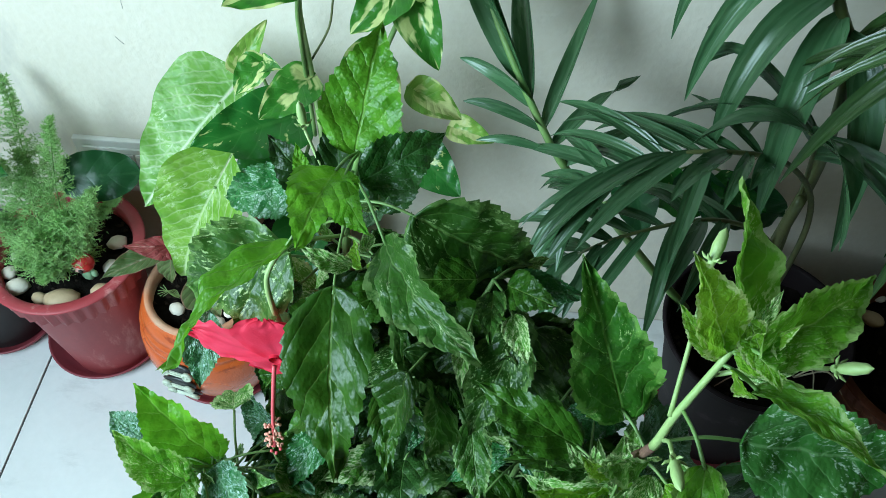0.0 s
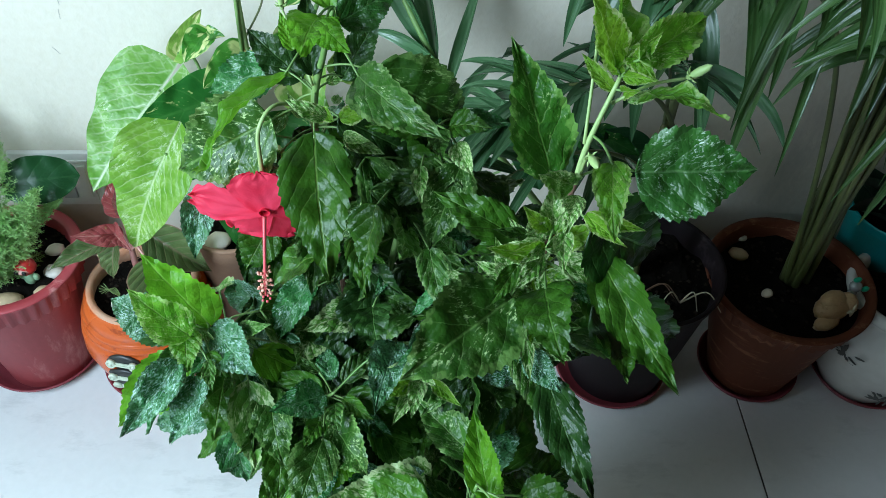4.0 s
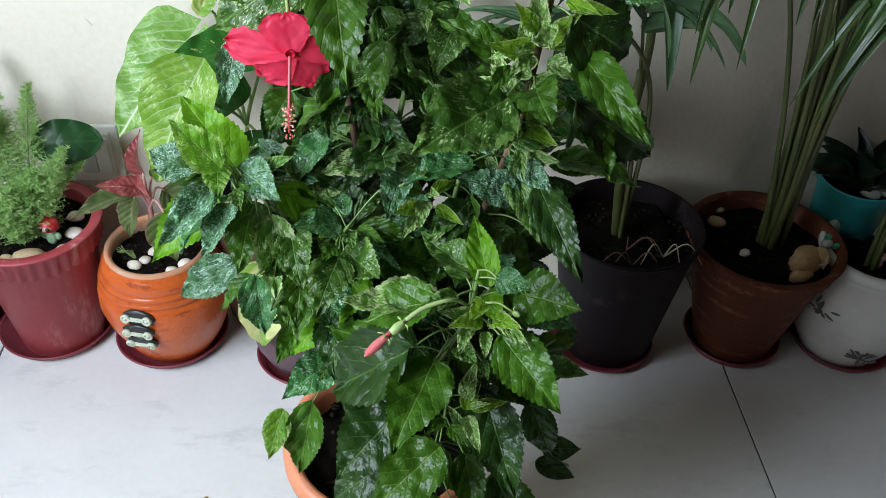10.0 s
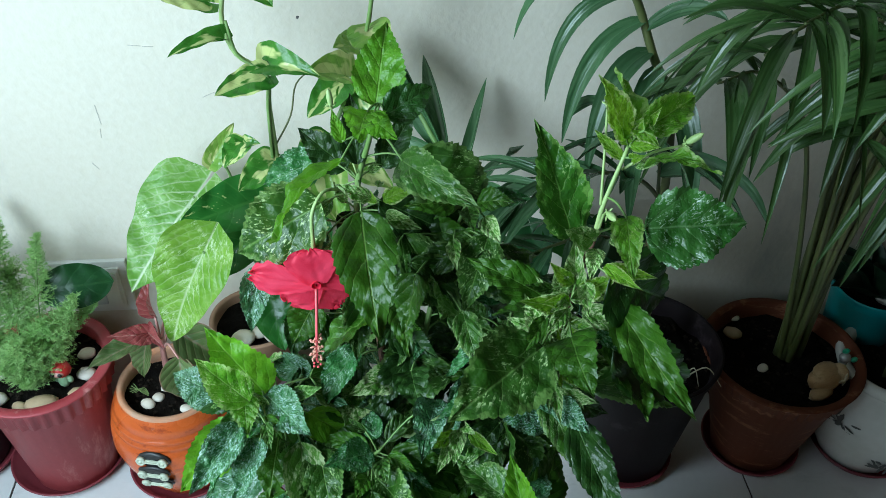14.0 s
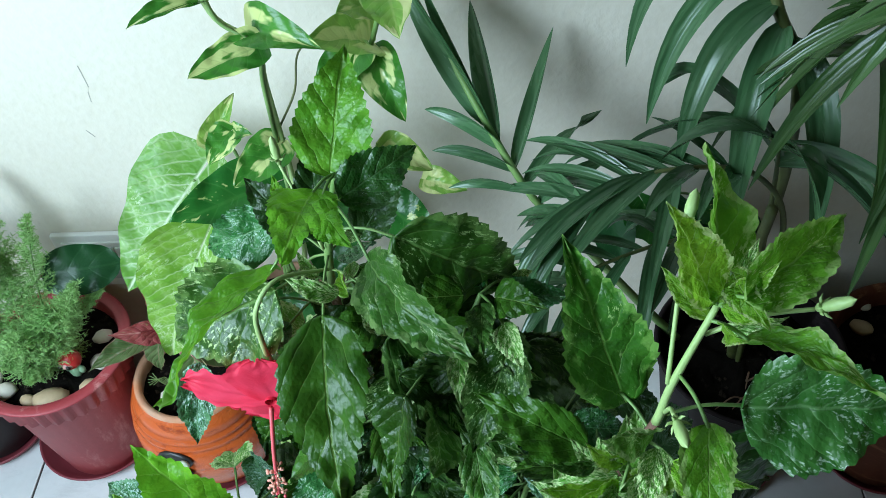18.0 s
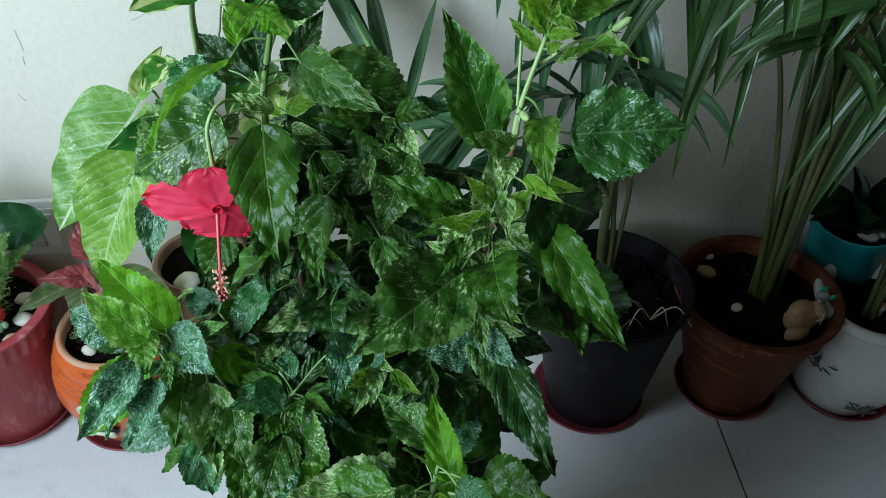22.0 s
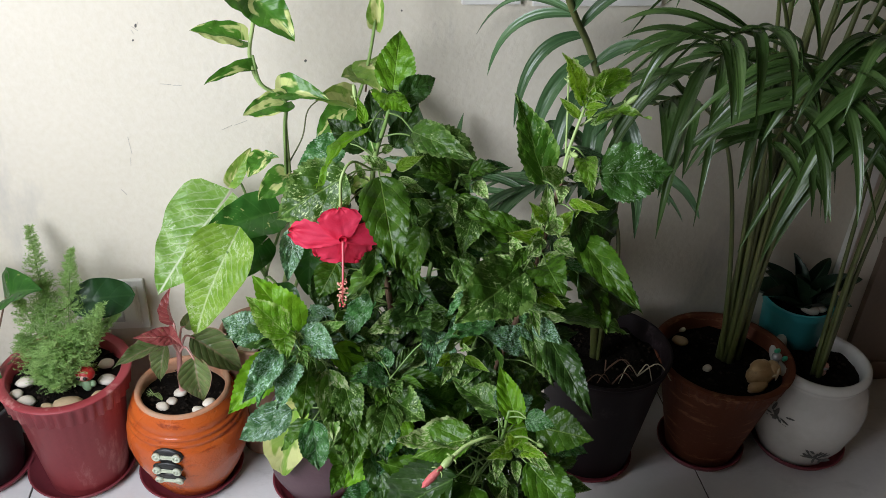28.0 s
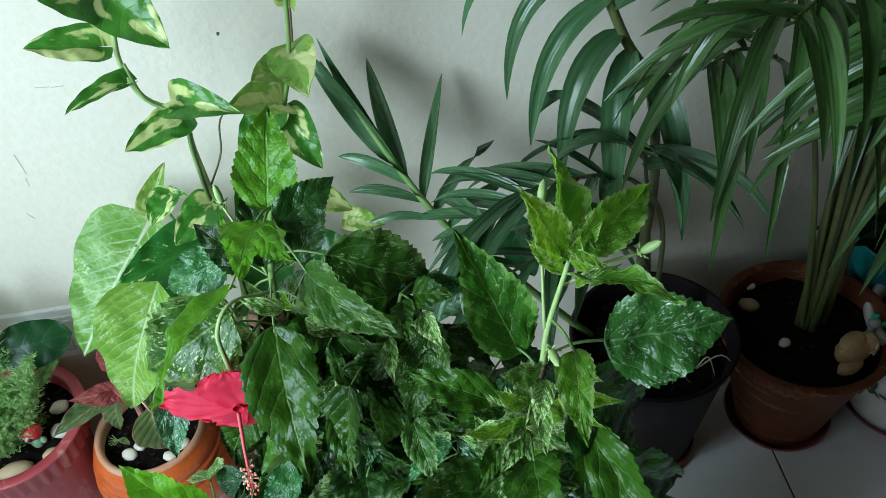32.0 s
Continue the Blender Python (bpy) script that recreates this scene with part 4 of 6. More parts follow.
for k, (x, y, s) in enumerate(((-0.488, -0.203, 0.0185), (-0.571, -0.137, 0.0125), (-0.578, -0.165, 0.0105), (-0.557, -0.186, 0.0125), (-0.521, -0.2, 0.0090), (-0.445, -0.178, 0.0105), (-0.440, -0.142, 0.0125), (-0.449, -0.1, 0.0115))):
    pebble(x, y, Z + s * 0.45, s, 20 + k, mat=M_STONE_OCHRE if k in (0, 4, 5) else None)
Z = LIFT + 0.178
for k, (x, y, s) in enumerate(((-0.350, -0.176, 0.0095), (-0.337, -0.163, 0.0085), (-0.325, -0.143, 0.010), (-0.290, -0.190, 0.0095), (-0.275, -0.172, 0.0095))):
    pebble(x, y, Z + s * 0.5, s, 40 + k)
Z = LIFT + 0.198
for k, (x, y, s) in enumerate(((0.594, -0.068, 0.0065), (0.577, -0.104, 0.0125), (0.600, -0.181, 0.0075), (0.655, -0.245, 0.0055))):
    pebble(x, y, Z + s * 0.5, s, 50 + k, mat=M_STONE_OCHRE if k % 2 else None)
Z = LIFT + 0.246
pebble(0.828, -0.092, Z + 0.007, 0.0145, 60, "white pebble beside the dark succulent")
pebble(0.851, -0.090, Z + 0.005, 0.0095, 61, "white pebble beside the dark succulent")
Z = LIFT + 0.244
pebble(-0.206, -0.118, Z + 0.009, 0.0165, 62, "large white pebble in the brown pot", 0.7)
pebble(-0.180, -0.100, Z + 0.007, 0.0125, 63, "white pebble in the brown pot", 0.7)
pebble(-0.160, -0.112, Z + 0.006, 0.0115, 64, "white pebble in the brown pot", 0.7)


def figure(name, pieces, x, y, z, turn, label, category):
    """A small ornament as one plain mesh; pieces are (x, y, z, rx, ry, rz, material index)."""
    bm, mats = bmesh.new(), []
    for px, py, pz, a, b, c, mat in pieces:
        if mat not in mats:
            mats.append(mat)
        r = bmesh.ops.create_icosphere(bm, subdivisions=2, radius=1, matrix=Matrix.Translation((px, py, pz)) @ Matrix.Diagonal((a, b, c, 1)))
        for f in {f for v in r["verts"] for f in v.link_faces}:
            f.material_index, f.smooth = mats.index(mat), True
    me = bpy.data.meshes.new(name)
    bm.to_mesh(me)
    bm.free()
    for q in mats:
        me.materials.append(q)
    return alone(name, me, None, label, category, m=pose(x, y, z, 0, 0, turn))


M_FIGRED = surface("toy_red", (0.45, 0.02, 0.02), (0.52, 0.035, 0.03), 0.35, 40.0, 0.03)
M_FIGGREEN = surface("toy_green", (0.25, 0.40, 0.22), (0.32, 0.46, 0.28), 0.4, 40.0, 0.03)
M_FIGDARK = surface("toy_black", (0.015, 0.013, 0.012), (0.02, 0.018, 0.016), 0.3, 40.0, 0.02)
M_FIGPINK = surface("toy_pink", (0.55, 0.30, 0.26), (0.62, 0.38, 0.33), 0.45, 40.0, 0.05)
M_MINT = surface("toy_mint", (0.04, 0.42, 0.22), (0.06, 0.48, 0.27), 0.35, 40.0, 0.03)
M_GLASSY = surface("silver_bead", (0.45, 0.46, 0.46), (0.62, 0.62, 0.60), 0.25, 60.0, 0.05, metal=0.4)
figure("toy_figure", [(0, 0, 0.012, 0.009, 0.008, 0.014, M_FIGGREEN), (-0.01, 0, 0.014, 0.005, 0.004, 0.007, M_FIGGREEN), (0.01, 0, 0.014, 0.005, 0.004, 0.007, M_FIGGREEN),
                      (0, 0, 0.035, 0.0165, 0.014, 0.0135, M_FIGRED), (0, -0.0085, 0.035, 0.011, 0.007, 0.006, M_FIGPINK), (-0.0055, -0.0145, 0.036, 0.0035, 0.002, 0.0038, M_FIGDARK), (0.0055, -0.0145, 0.036, 0.0035, 0.002, 0.0038, M_FIGDARK)],
       -0.467, -0.158, LIFT + 0.214, -8, "small red-headed toy figure with green body on the soil", "figurine")
figure("stone_ornament", [(0.006, 0, 0.021, 0.033, 0.020, 0.020, M_OCHRE), (-0.012, -0.014, 0.010, 0.022, 0.012, 0.011, M_OCHRE), (0.004, 0.004, 0.034, 0.022, 0.015, 0.012, M_OCHRE), (0.026, -0.004, 0.026, 0.014, 0.016, 0.018, M_OCHRE), (0.024, -0.0185, 0.027, 0.0022, 0.0025, 0.015, M_STRAW), (0.022, -0.0185, 0.026, 0.010, 0.0025, 0.0022, M_STRAW)],
       0.674, -0.224, LIFT + 0.198, 20, "brown clay knuckle-shaped ornament on the soil", "ornament")
figure("bead_ornament", [(0, 0, 0.012, 0.007, 0.007, 0.012, M_GLASSY), (0, 0, 0.029, 0.0095, 0.009, 0.0085, M_GLASSY), (-0.001, 0.002, 0.041, 0.0065, 0.003, 0.0055, M_MINT), (0.0135, -0.004, 0.027, 0.006, 0.003, 0.006, M_MINT)],
       0.722, -0.190, LIFT + 0.198, 0, "small silver ornament with mint-green discs", "ornament")
figure("toy_figure", [(0, 0, 0.007, 0.008, 0.007, 0.008, M_FIGPINK), (0, 0, 0.020, 0.0095, 0.009, 0.009, M_FIGPINK), (0, -0.0085, 0.021, 0.005, 0.002, 0.003, M_GLASSY)],
       0.812, -0.200, LIFT + 0.187, 0, "tiny pink toy figure on the soil", "figurine")

# ---- pressure sprayer standing by the hibiscus pot ----
SX, SY = -0.104, -0.702
spray = thing("pressure_sprayer", (SX, SY, 0.0), "glossy green plastic pump sprayer with brass nozzle on the tiles", "sprayer")
part("bottle", lathe("bottle", [(0.0, 0.0), (0.040, 0.0), (0.045, 0.004), (0.046, 0.03), (0.044, 0.06), (0.046, 0.09), (0.046, 0.135), (0.040, 0.162), (0.026, 0.182), (0.019, 0.190), (0.019, 0.200), (0.0, 0.200)], 40), M_GREENPL, spray, "green bottle", at(SX, SY, 0))
part("neck_ring", lathe("neck_ring", [(0.019, 0.190), (0.0235, 0.191), (0.0235, 0.208), (0.021, 0.211), (0.0, 0.211)], 40, flute=(0.1905, 0.209, 20, 0.0012)), M_GREENPL, spray, "ribbed green screw ring", at(SX, SY, 0))
part("head", box(SX - 0.020, SX + 0.016, SY - 0.012, SY + 0.013, 0.210, 0.239, 0.005), M_GREENPL, spray)
d = Vector((SX - 0.008, SY + 0.006, 0.232)) - Vector((-0.166, -0.643, 0.258))
turn = Matrix.Translation((-0.166, -0.643, 0.258)) @ d.to_track_quat("Z", "Y").to_matrix().to_4x4()
part("nozzle", lathe("nozzle", [(0.0, 0.0), (0.0042, 0.0), (0.0050, 0.0015), (0.0050, 0.007), (0.0038, 0.0085), (0.0038, 0.013), (0.0048, 0.0145), (0.0048, 0.020), (0.0034, 0.0215), (0.0034, 0.026)], 24), M_BRASS, spray, "brass spray nozzle", turn)
part("collar", lathe("collar", [(0.0034, 0.024), (0.0075, 0.025), (0.0075, 0.031), (0.0105, 0.0325), (0.0115, 0.035), (0.0115, 0.046), (0.0095, 0.048), (0.0080, 0.049), (0.0080, 0.078), (0.0, 0.078)], 32, flute=(0.033, 0.0475, 16, 0.0009)), M_GREENPL, spray, "ribbed green collar", turn)
part("pump_rod", tube("pump_rod", [(-0.096, -0.690, 0.232), (-0.096, -0.682, 0.248), (-0.095, -0.670, 0.258)], 0.0055, 12), M_GREENPL, spray)
part("pump_knob", blob("pump_knob", 0.0150, 0.0150, 0.0140, 0.0, 0, 3), M_GREENPL, spray, "round green pump knob", Matrix.Translation((-0.095, -0.668, 0.262)))
part("trigger", tube("trigger", [(-0.118, -0.700, 0.222), (-0.134, -0.698, 0.205), (-0.140, -0.700, 0.185)], [0.005, 0.0045, 0.004], 10), M_GREENPL, spray)


# ---- leaves ----
SHAPES = {}
BASIC = {"ovate": [leaf_shape("ovate", k, c, f, 15) for k, (c, f) in enumerate(((0.25, 0.22), (0.45, 0.15), (0.12, 0.3), (0.6, 0.2), (-0.15, 0.35)))],
         "arrow": [leaf_shape("arrow", 50, 0.2, 0.12), leaf_shape("arrow", 51, 0.35, 0.16)],
         "heart": [leaf_shape("heart", 10 + k, c, f) for k, (c, f) in enumerate(((0.25, 0.15), (0.45, 0.22), (0.1, 0.1)))],
         "strap": [leaf_shape("strap", 20 + k, c, f) for k, (c, f) in enumerate(((0.15, 0.25), (0.45, 0.3), (0.8, 0.3), (1.2, 0.25)))],
         "plain": [leaf_shape("ovate", 30 + k, c, f) for k, (c, f) in enumerate(((0.3, 0.2), (0.55, 0.3)))],
         "round": [leaf_shape("round", 60, 0.5, 0.05)],
         "petal": [leaf_shape("petal", 40 + k) for k in range(3)]}
EYES = Vector((0.0, -1.15, 1.25))
pick = random.Random(7)


def leaf(parent, base, tip, width, mat, kind="ovate", normal=None, roll=0.0, variant=None, label="", name="leaf"):
    """One leaf of a plant, faced to the open side of the row unless a normal is given."""
    v = pick.randrange(len(BASIC[kind])) if variant is None else variant
    key = (kind, v, mat.name)
    if key not in SHAPES:
        SHAPES[key] = BASIC[kind][v].copy()
        SHAPES[key].materials.append(mat)
    base, tip = Vector(base), Vector(tip)
    n = Vector(normal) if normal is not None else ((EYES - base).normalized() * 0.6 + Vector((-0.12, 0, 0.4)))
    return part(name, SHAPES[key], None, parent, label, lay(base, tip, n, width, roll))


def stalk(parent, pts, r0, r1, mat, name="stem", seg=7, n=5, label=""):
    c = spline(pts, n)
    return part(name, tube(name, c, taper(len(c), r0, r1), seg), mat, parent, label)


# ---- hibiscus ----
TRUNK = (HX + 0.005, HY + 0.005, 0.25)
BRANCH = {"a": [TRUNK, (0.02, -0.56, 0.45), (0.005, -0.50, 0.62), (-0.012, -0.462, 0.755), (0.002, -0.478, 0.84), (0.010, -0.488, 0.876)],
          "b": [TRUNK, (0.06, -0.575, 0.42), (0.11, -0.575, 0.56), (0.143, -0.578, 0.685), (0.153, -0.594, 0.785), (0.156, -0.606, 0.832), (0.159, -0.606, 0.862), (0.172, -0.597, 0.902)],
          "c": [TRUNK, (-0.02, -0.575, 0.42), (-0.05, -0.565, 0.53), (-0.085, -0.555, 0.61), (-0.112, -0.565, 0.64)],
          "d": [TRUNK, (0.06, -0.62, 0.40), (0.085, -0.66, 0.50), (0.10, -0.69, 0.58), (0.104, -0.70, 0.635)],
          "e": [TRUNK, (0.03, -0.56, 0.42), (0.03, -0.53, 0.55), (0.055, -0.50, 0.70), (0.08, -0.49, 0.78)],
          "f": [TRUNK, (0.01, -0.59, 0.38), (-0.01, -0.585, 0.50), (-0.01, -0.59, 0.57), (0.0, -0.60, 0.60)],
          "g": [TRUNK, (0.09, -0.58, 0.35), (0.14, -0.59, 0.40), (0.18, -0.60, 0.42)],
          "i": [TRUNK, (0.06, -0.64, 0.33), (0.08, -0.67, 0.40), (0.09, -0.685, 0.47)],
          "j": [TRUNK, (0.07, -0.56, 0.45), (0.10, -0.54, 0.60), (0.12, -0.53, 0.70)]}
NODES = []
for key, pts in BRANCH.items():
    c = spline(pts, 6)
    woody = key in "abe"
    radii, cut = taper(len(c), (0.0044 if key == "b" else 0.0052) if woody else 0.0036, 0.0014), (len(c) * 7 // 10 if key == "b" else len(c) * 6 // 10) if woody else 0
    if woody:
        part("branch", tube("branch", c[:cut + 1], radii[:cut + 1], 8), M_BARK, hib, "brown woody stem")
    part("branch", tube("branch", c[cut:], radii[cut:], 8), M_PALE_STEM if key == "b" else M_STEM, hib, "green young stem" if woody else "")
    NODES += [(q, key) for q in c[4:]]


def hleaf(row, mat, normal=None, roll=0.0, variant=None, stem=True):
    """A hibiscus leaf from base, tip and breadth, on a stalk from the nearest twig below it."""
    b, t, w = Vector(row[0:3]), Vector(row[3:6]), row[6]
    if normal is None:
        normal = (EYES - b).normalized() * 0.8 + Vector((-0.08, -0.08, 0.05))
    leaf(hib, b, t, w * 0.84, mat, "ovate", normal, roll, variant)
    if stem:
        q = Vector(stem) if stem is not True else min((q for q, key in NODES), key=lambda q: (q - b).length + (0.5 * max(0.0, q.z - b.z)))
        if (q - b).length < 0.075:
            mid = (q + b) / 2 + Vector((0, 0, 0.12 * (q - b).length))
            part("leaf_stalk", tube("leaf_stalk", spline([q, mid, b], 4), 0.0009, 5), M_STEM, hib)


def blade_at(mat, bx, by, bz, tx, ty, tz, breadth, variant, normal=None):
    """One of the leaves that stand out singly: base, tip and breadth of the blade."""
    hleaf((bx, by, bz, tx, ty, tz, breadth / 0.84), HIB_MATS[mat], normal=normal, variant=variant)


# leaves of the crown
blade_at("mid", 0.008, -0.487, 0.876, 0.018, -0.450, 0.924, 0.66, 0)
blade_at("speckd", -0.042, -0.481, 0.777, -0.116, -0.479, 0.727, 0.76, 0)
blade_at("blue", -0.098, -0.494, 0.721, -0.107, -0.524, 0.675, 0.46, 0)
blade_at("speckb", 0.015, -0.505, 0.876, 0.051, -0.481, 0.886, 0.63, 0)
blade_at("new", 0.001, -0.503, 0.878, -0.006, -0.556, 0.885, 0.58, 1)
blade_at("new", 0.005, -0.512, 0.877, 0.022, -0.537, 0.875, 0.64, 2)
blade_at("blueg", -0.041, -0.447, 0.800, -0.092, -0.439, 0.770, 0.59, 0)
blade_at("new", -0.020, -0.532, 0.854, -0.070, -0.590, 0.825, 0.34, 1, (-0.95, -0.50, 0.36))
blade_at("hib", -0.007, -0.516, 0.790, 0.004, -0.597, 0.732, 0.50, 1)
blade_at("speckd", 0.037, -0.481, 0.819, 0.104, -0.462, 0.760, 0.66, 1)
blade_at("speck", 0.026, -0.520, 0.845, 0.079, -0.579, 0.842, 0.42, 3)
blade_at("speckd", 0.029, -0.497, 0.753, 0.076, -0.522, 0.676, 0.42, 0)
blade_at("dark", 0.010, -0.479, 0.777, 0.070, -0.484, 0.743, 0.56, 0)
blade_at("speckd", 0.074, -0.474, 0.732, 0.130, -0.536, 0.698, 0.51, 1)
blade_at("dark", -0.020, -0.453, 0.795, -0.058, -0.431, 0.821, 0.60, 0)
blade_at("new", -0.020, -0.481, 0.839, -0.027, -0.473, 0.863, 0.42, 1)
blade_at("dark", 0.012, -0.460, 0.801, 0.039, -0.442, 0.842, 0.50, 0)
blade_at("dark", -0.009, -0.472, 0.813, -0.013, -0.435, 0.855, 0.43, 2)
blade_at("hib", 0.022, -0.522, 0.699, 0.028, -0.582, 0.694, 0.38, 1)
blade_at("pale", 0.024, -0.516, 0.714, 0.047, -0.512, 0.728, 0.68, 0)
blade_at("speck", -0.002, -0.472, 0.651, -0.044, -0.490, 0.607, 0.69, 0)
blade_at("hib", -0.055, -0.481, 0.665, -0.076, -0.499, 0.632, 0.83, 1)
# leaves of the side branch to the east
blade_at("speckg", 0.144, -0.585, 0.823, 0.117, -0.559, 0.900, 0.47, 0, (0.20, -0.88, 0.38))
blade_at("speckb", 0.195, -0.602, 0.837, 0.265, -0.604, 0.840, 0.81, 0, (-0.10, -0.84, 0.52))
blade_at("yspeck", 0.168, -0.631, 0.869, 0.163, -0.678, 0.856, 0.42, 3)
blade_at("sprout", 0.166, -0.602, 0.913, 0.148, -0.591, 0.952, 0.50, 0, (0.40, -0.75, 0.50))
blade_at("yspeck", 0.174, -0.593, 0.900, 0.177, -0.530, 0.924, 0.36, 2, (0.50, -0.72, 0.48))
blade_at("yspeck", 0.176, -0.610, 0.923, 0.220, -0.574, 0.926, 0.43, 0)
blade_at("yspeck", 0.183, -0.609, 0.895, 0.216, -0.647, 0.912, 0.28, 3, (0.10, -0.15, 1.0))
blade_at("sprout", 0.173, -0.600, 0.905, 0.188, -0.612, 0.911, 0.40, 1)
blade_at("sprout", 0.175, -0.595, 0.919, 0.183, -0.621, 0.918, 0.49, 1)
blade_at("pale", 0.131, -0.596, 0.731, 0.115, -0.591, 0.767, 0.47, 0)
blade_at("pale", 0.143, -0.593, 0.765, 0.136, -0.591, 0.793, 0.48, 1)
blade_at("pale", 0.144, -0.615, 0.784, 0.181, -0.596, 0.780, 0.35, 2)
blade_at("pale", 0.150, -0.600, 0.731, 0.171, -0.604, 0.755, 0.42, 0)
blade_at("speck", 0.137, -0.605, 0.694, 0.178, -0.616, 0.702, 0.59, 1)
blade_at("pale", 0.154, -0.593, 0.795, 0.151, -0.590, 0.818, 0.41, 2)
blade_at("pale", 0.147, -0.597, 0.733, 0.162, -0.612, 0.722, 0.48, 1)
blade_at("pale", 0.141, -0.590, 0.758, 0.123, -0.584, 0.780, 0.36, 1)
blade_at("speckd", 0.123, -0.620, 0.737, 0.052, -0.671, 0.723, 0.73, 2)
blade_at("blue", 0.144, -0.604, 0.636, 0.090, -0.604, 0.656, 0.55, 0)
blade_at("hib", 0.182, -0.617, 0.772, 0.219, -0.698, 0.744, 0.35, 3)
blade_at("dark", 0.179, -0.627, 0.741, 0.253, -0.608, 0.678, 0.52, 0)
blade_at("dark", 0.170, -0.615, 0.804, 0.220, -0.601, 0.767, 1.00, 0)
blade_at("dark", 0.157, -0.636, 0.666, 0.184, -0.710, 0.629, 0.38, 1)
# leaves of the west side
blade_at("new", -0.100, -0.552, 0.629, -0.142, -0.535, 0.691, 0.62, 2)
blade_at("yspeck", -0.110, -0.575, 0.646, -0.147, -0.566, 0.687, 0.62, 0)
blade_at("yspeck", -0.113, -0.568, 0.641, -0.109, -0.599, 0.629, 0.74, 1)
blade_at("new", -0.118, -0.576, 0.617, -0.173, -0.607, 0.567, 0.52, 0)
blade_at("blue", -0.113, -0.550, 0.512, -0.175, -0.546, 0.468, 0.53, 0)
blade_at("hib", -0.087, -0.564, 0.597, -0.097, -0.619, 0.563, 0.66, 1)
blade_at("blue", -0.065, -0.580, 0.599, -0.070, -0.594, 0.533, 0.31, 0)
blade_at("blueg", -0.087, -0.598, 0.540, -0.083, -0.610, 0.476, 0.54, 2)
blade_at("blue", -0.094, -0.563, 0.634, -0.057, -0.604, 0.631, 0.69, 0)
blade_at("blue", -0.065, -0.529, 0.600, -0.027, -0.569, 0.625, 0.46, 1)
blade_at("blue", -0.059, -0.532, 0.626, -0.098, -0.491, 0.604, 0.43, 2)
blade_at("blue", -0.137, -0.549, 0.623, -0.180, -0.529, 0.632, 0.81, 0)
blade_at("new", -0.061, -0.573, 0.622, -0.028, -0.569, 0.583, 0.62, 2)
blade_at("dark", -0.013, -0.571, 0.599, 0.027, -0.574, 0.605, 0.92, 0)
blade_at("plain", -0.009, -0.564, 0.559, 0.041, -0.597, 0.551, 0.67, 1)
blade_at("blue", 0.049, -0.585, 0.643, 0.033, -0.647, 0.642, 0.48, 3)
# leaves of the low front
blade_at("new", 0.113, -0.700, 0.619, 0.104, -0.649, 0.647, 0.44, 2)
blade_at("blueg", 0.115, -0.727, 0.650, 0.136, -0.744, 0.656, 0.78, 0)
blade_at("hib", 0.140, -0.692, 0.602, 0.181, -0.728, 0.618, 0.81, 0)
blade_at("new", 0.118, -0.662, 0.575, 0.125, -0.718, 0.591, 0.44, 1)
blade_at("plain", -0.036, -0.561, 0.528, -0.060, -0.600, 0.450, 0.74, 2)
blade_at("new", -0.008, -0.616, 0.522, -0.056, -0.642, 0.480, 0.49, 0)
blade_at("new", 0.007, -0.610, 0.552, -0.014, -0.655, 0.530, 0.75, 0)
blade_at("blueg", -0.020, -0.597, 0.426, -0.069, -0.637, 0.414, 0.66, 0)
blade_at("hib", -0.043, -0.623, 0.389, -0.060, -0.646, 0.304, 0.44, 2)
blade_at("yspeck", -0.073, -0.624, 0.379, -0.088, -0.649, 0.335, 0.53, 1)
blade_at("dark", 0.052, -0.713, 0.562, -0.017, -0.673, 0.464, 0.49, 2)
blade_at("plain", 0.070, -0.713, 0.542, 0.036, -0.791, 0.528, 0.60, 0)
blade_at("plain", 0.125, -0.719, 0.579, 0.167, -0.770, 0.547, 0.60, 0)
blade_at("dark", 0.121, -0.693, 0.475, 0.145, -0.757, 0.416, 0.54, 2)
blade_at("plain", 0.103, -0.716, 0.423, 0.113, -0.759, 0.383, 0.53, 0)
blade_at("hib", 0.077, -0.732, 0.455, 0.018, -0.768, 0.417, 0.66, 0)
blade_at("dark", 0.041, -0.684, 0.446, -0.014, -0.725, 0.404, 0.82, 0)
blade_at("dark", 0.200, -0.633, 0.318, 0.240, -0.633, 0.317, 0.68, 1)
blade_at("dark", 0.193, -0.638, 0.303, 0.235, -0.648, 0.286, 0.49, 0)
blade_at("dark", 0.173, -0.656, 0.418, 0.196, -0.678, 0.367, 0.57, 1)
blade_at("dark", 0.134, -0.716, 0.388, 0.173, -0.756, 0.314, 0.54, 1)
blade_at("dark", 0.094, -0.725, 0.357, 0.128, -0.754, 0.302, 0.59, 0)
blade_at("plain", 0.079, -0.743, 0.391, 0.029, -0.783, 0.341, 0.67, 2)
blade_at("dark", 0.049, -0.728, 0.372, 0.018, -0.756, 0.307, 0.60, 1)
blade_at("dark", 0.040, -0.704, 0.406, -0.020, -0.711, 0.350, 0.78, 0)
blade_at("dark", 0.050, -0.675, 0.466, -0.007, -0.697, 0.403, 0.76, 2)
# tufts of small cream leaves at the nodes of the side branch
tuft = random.Random(11)
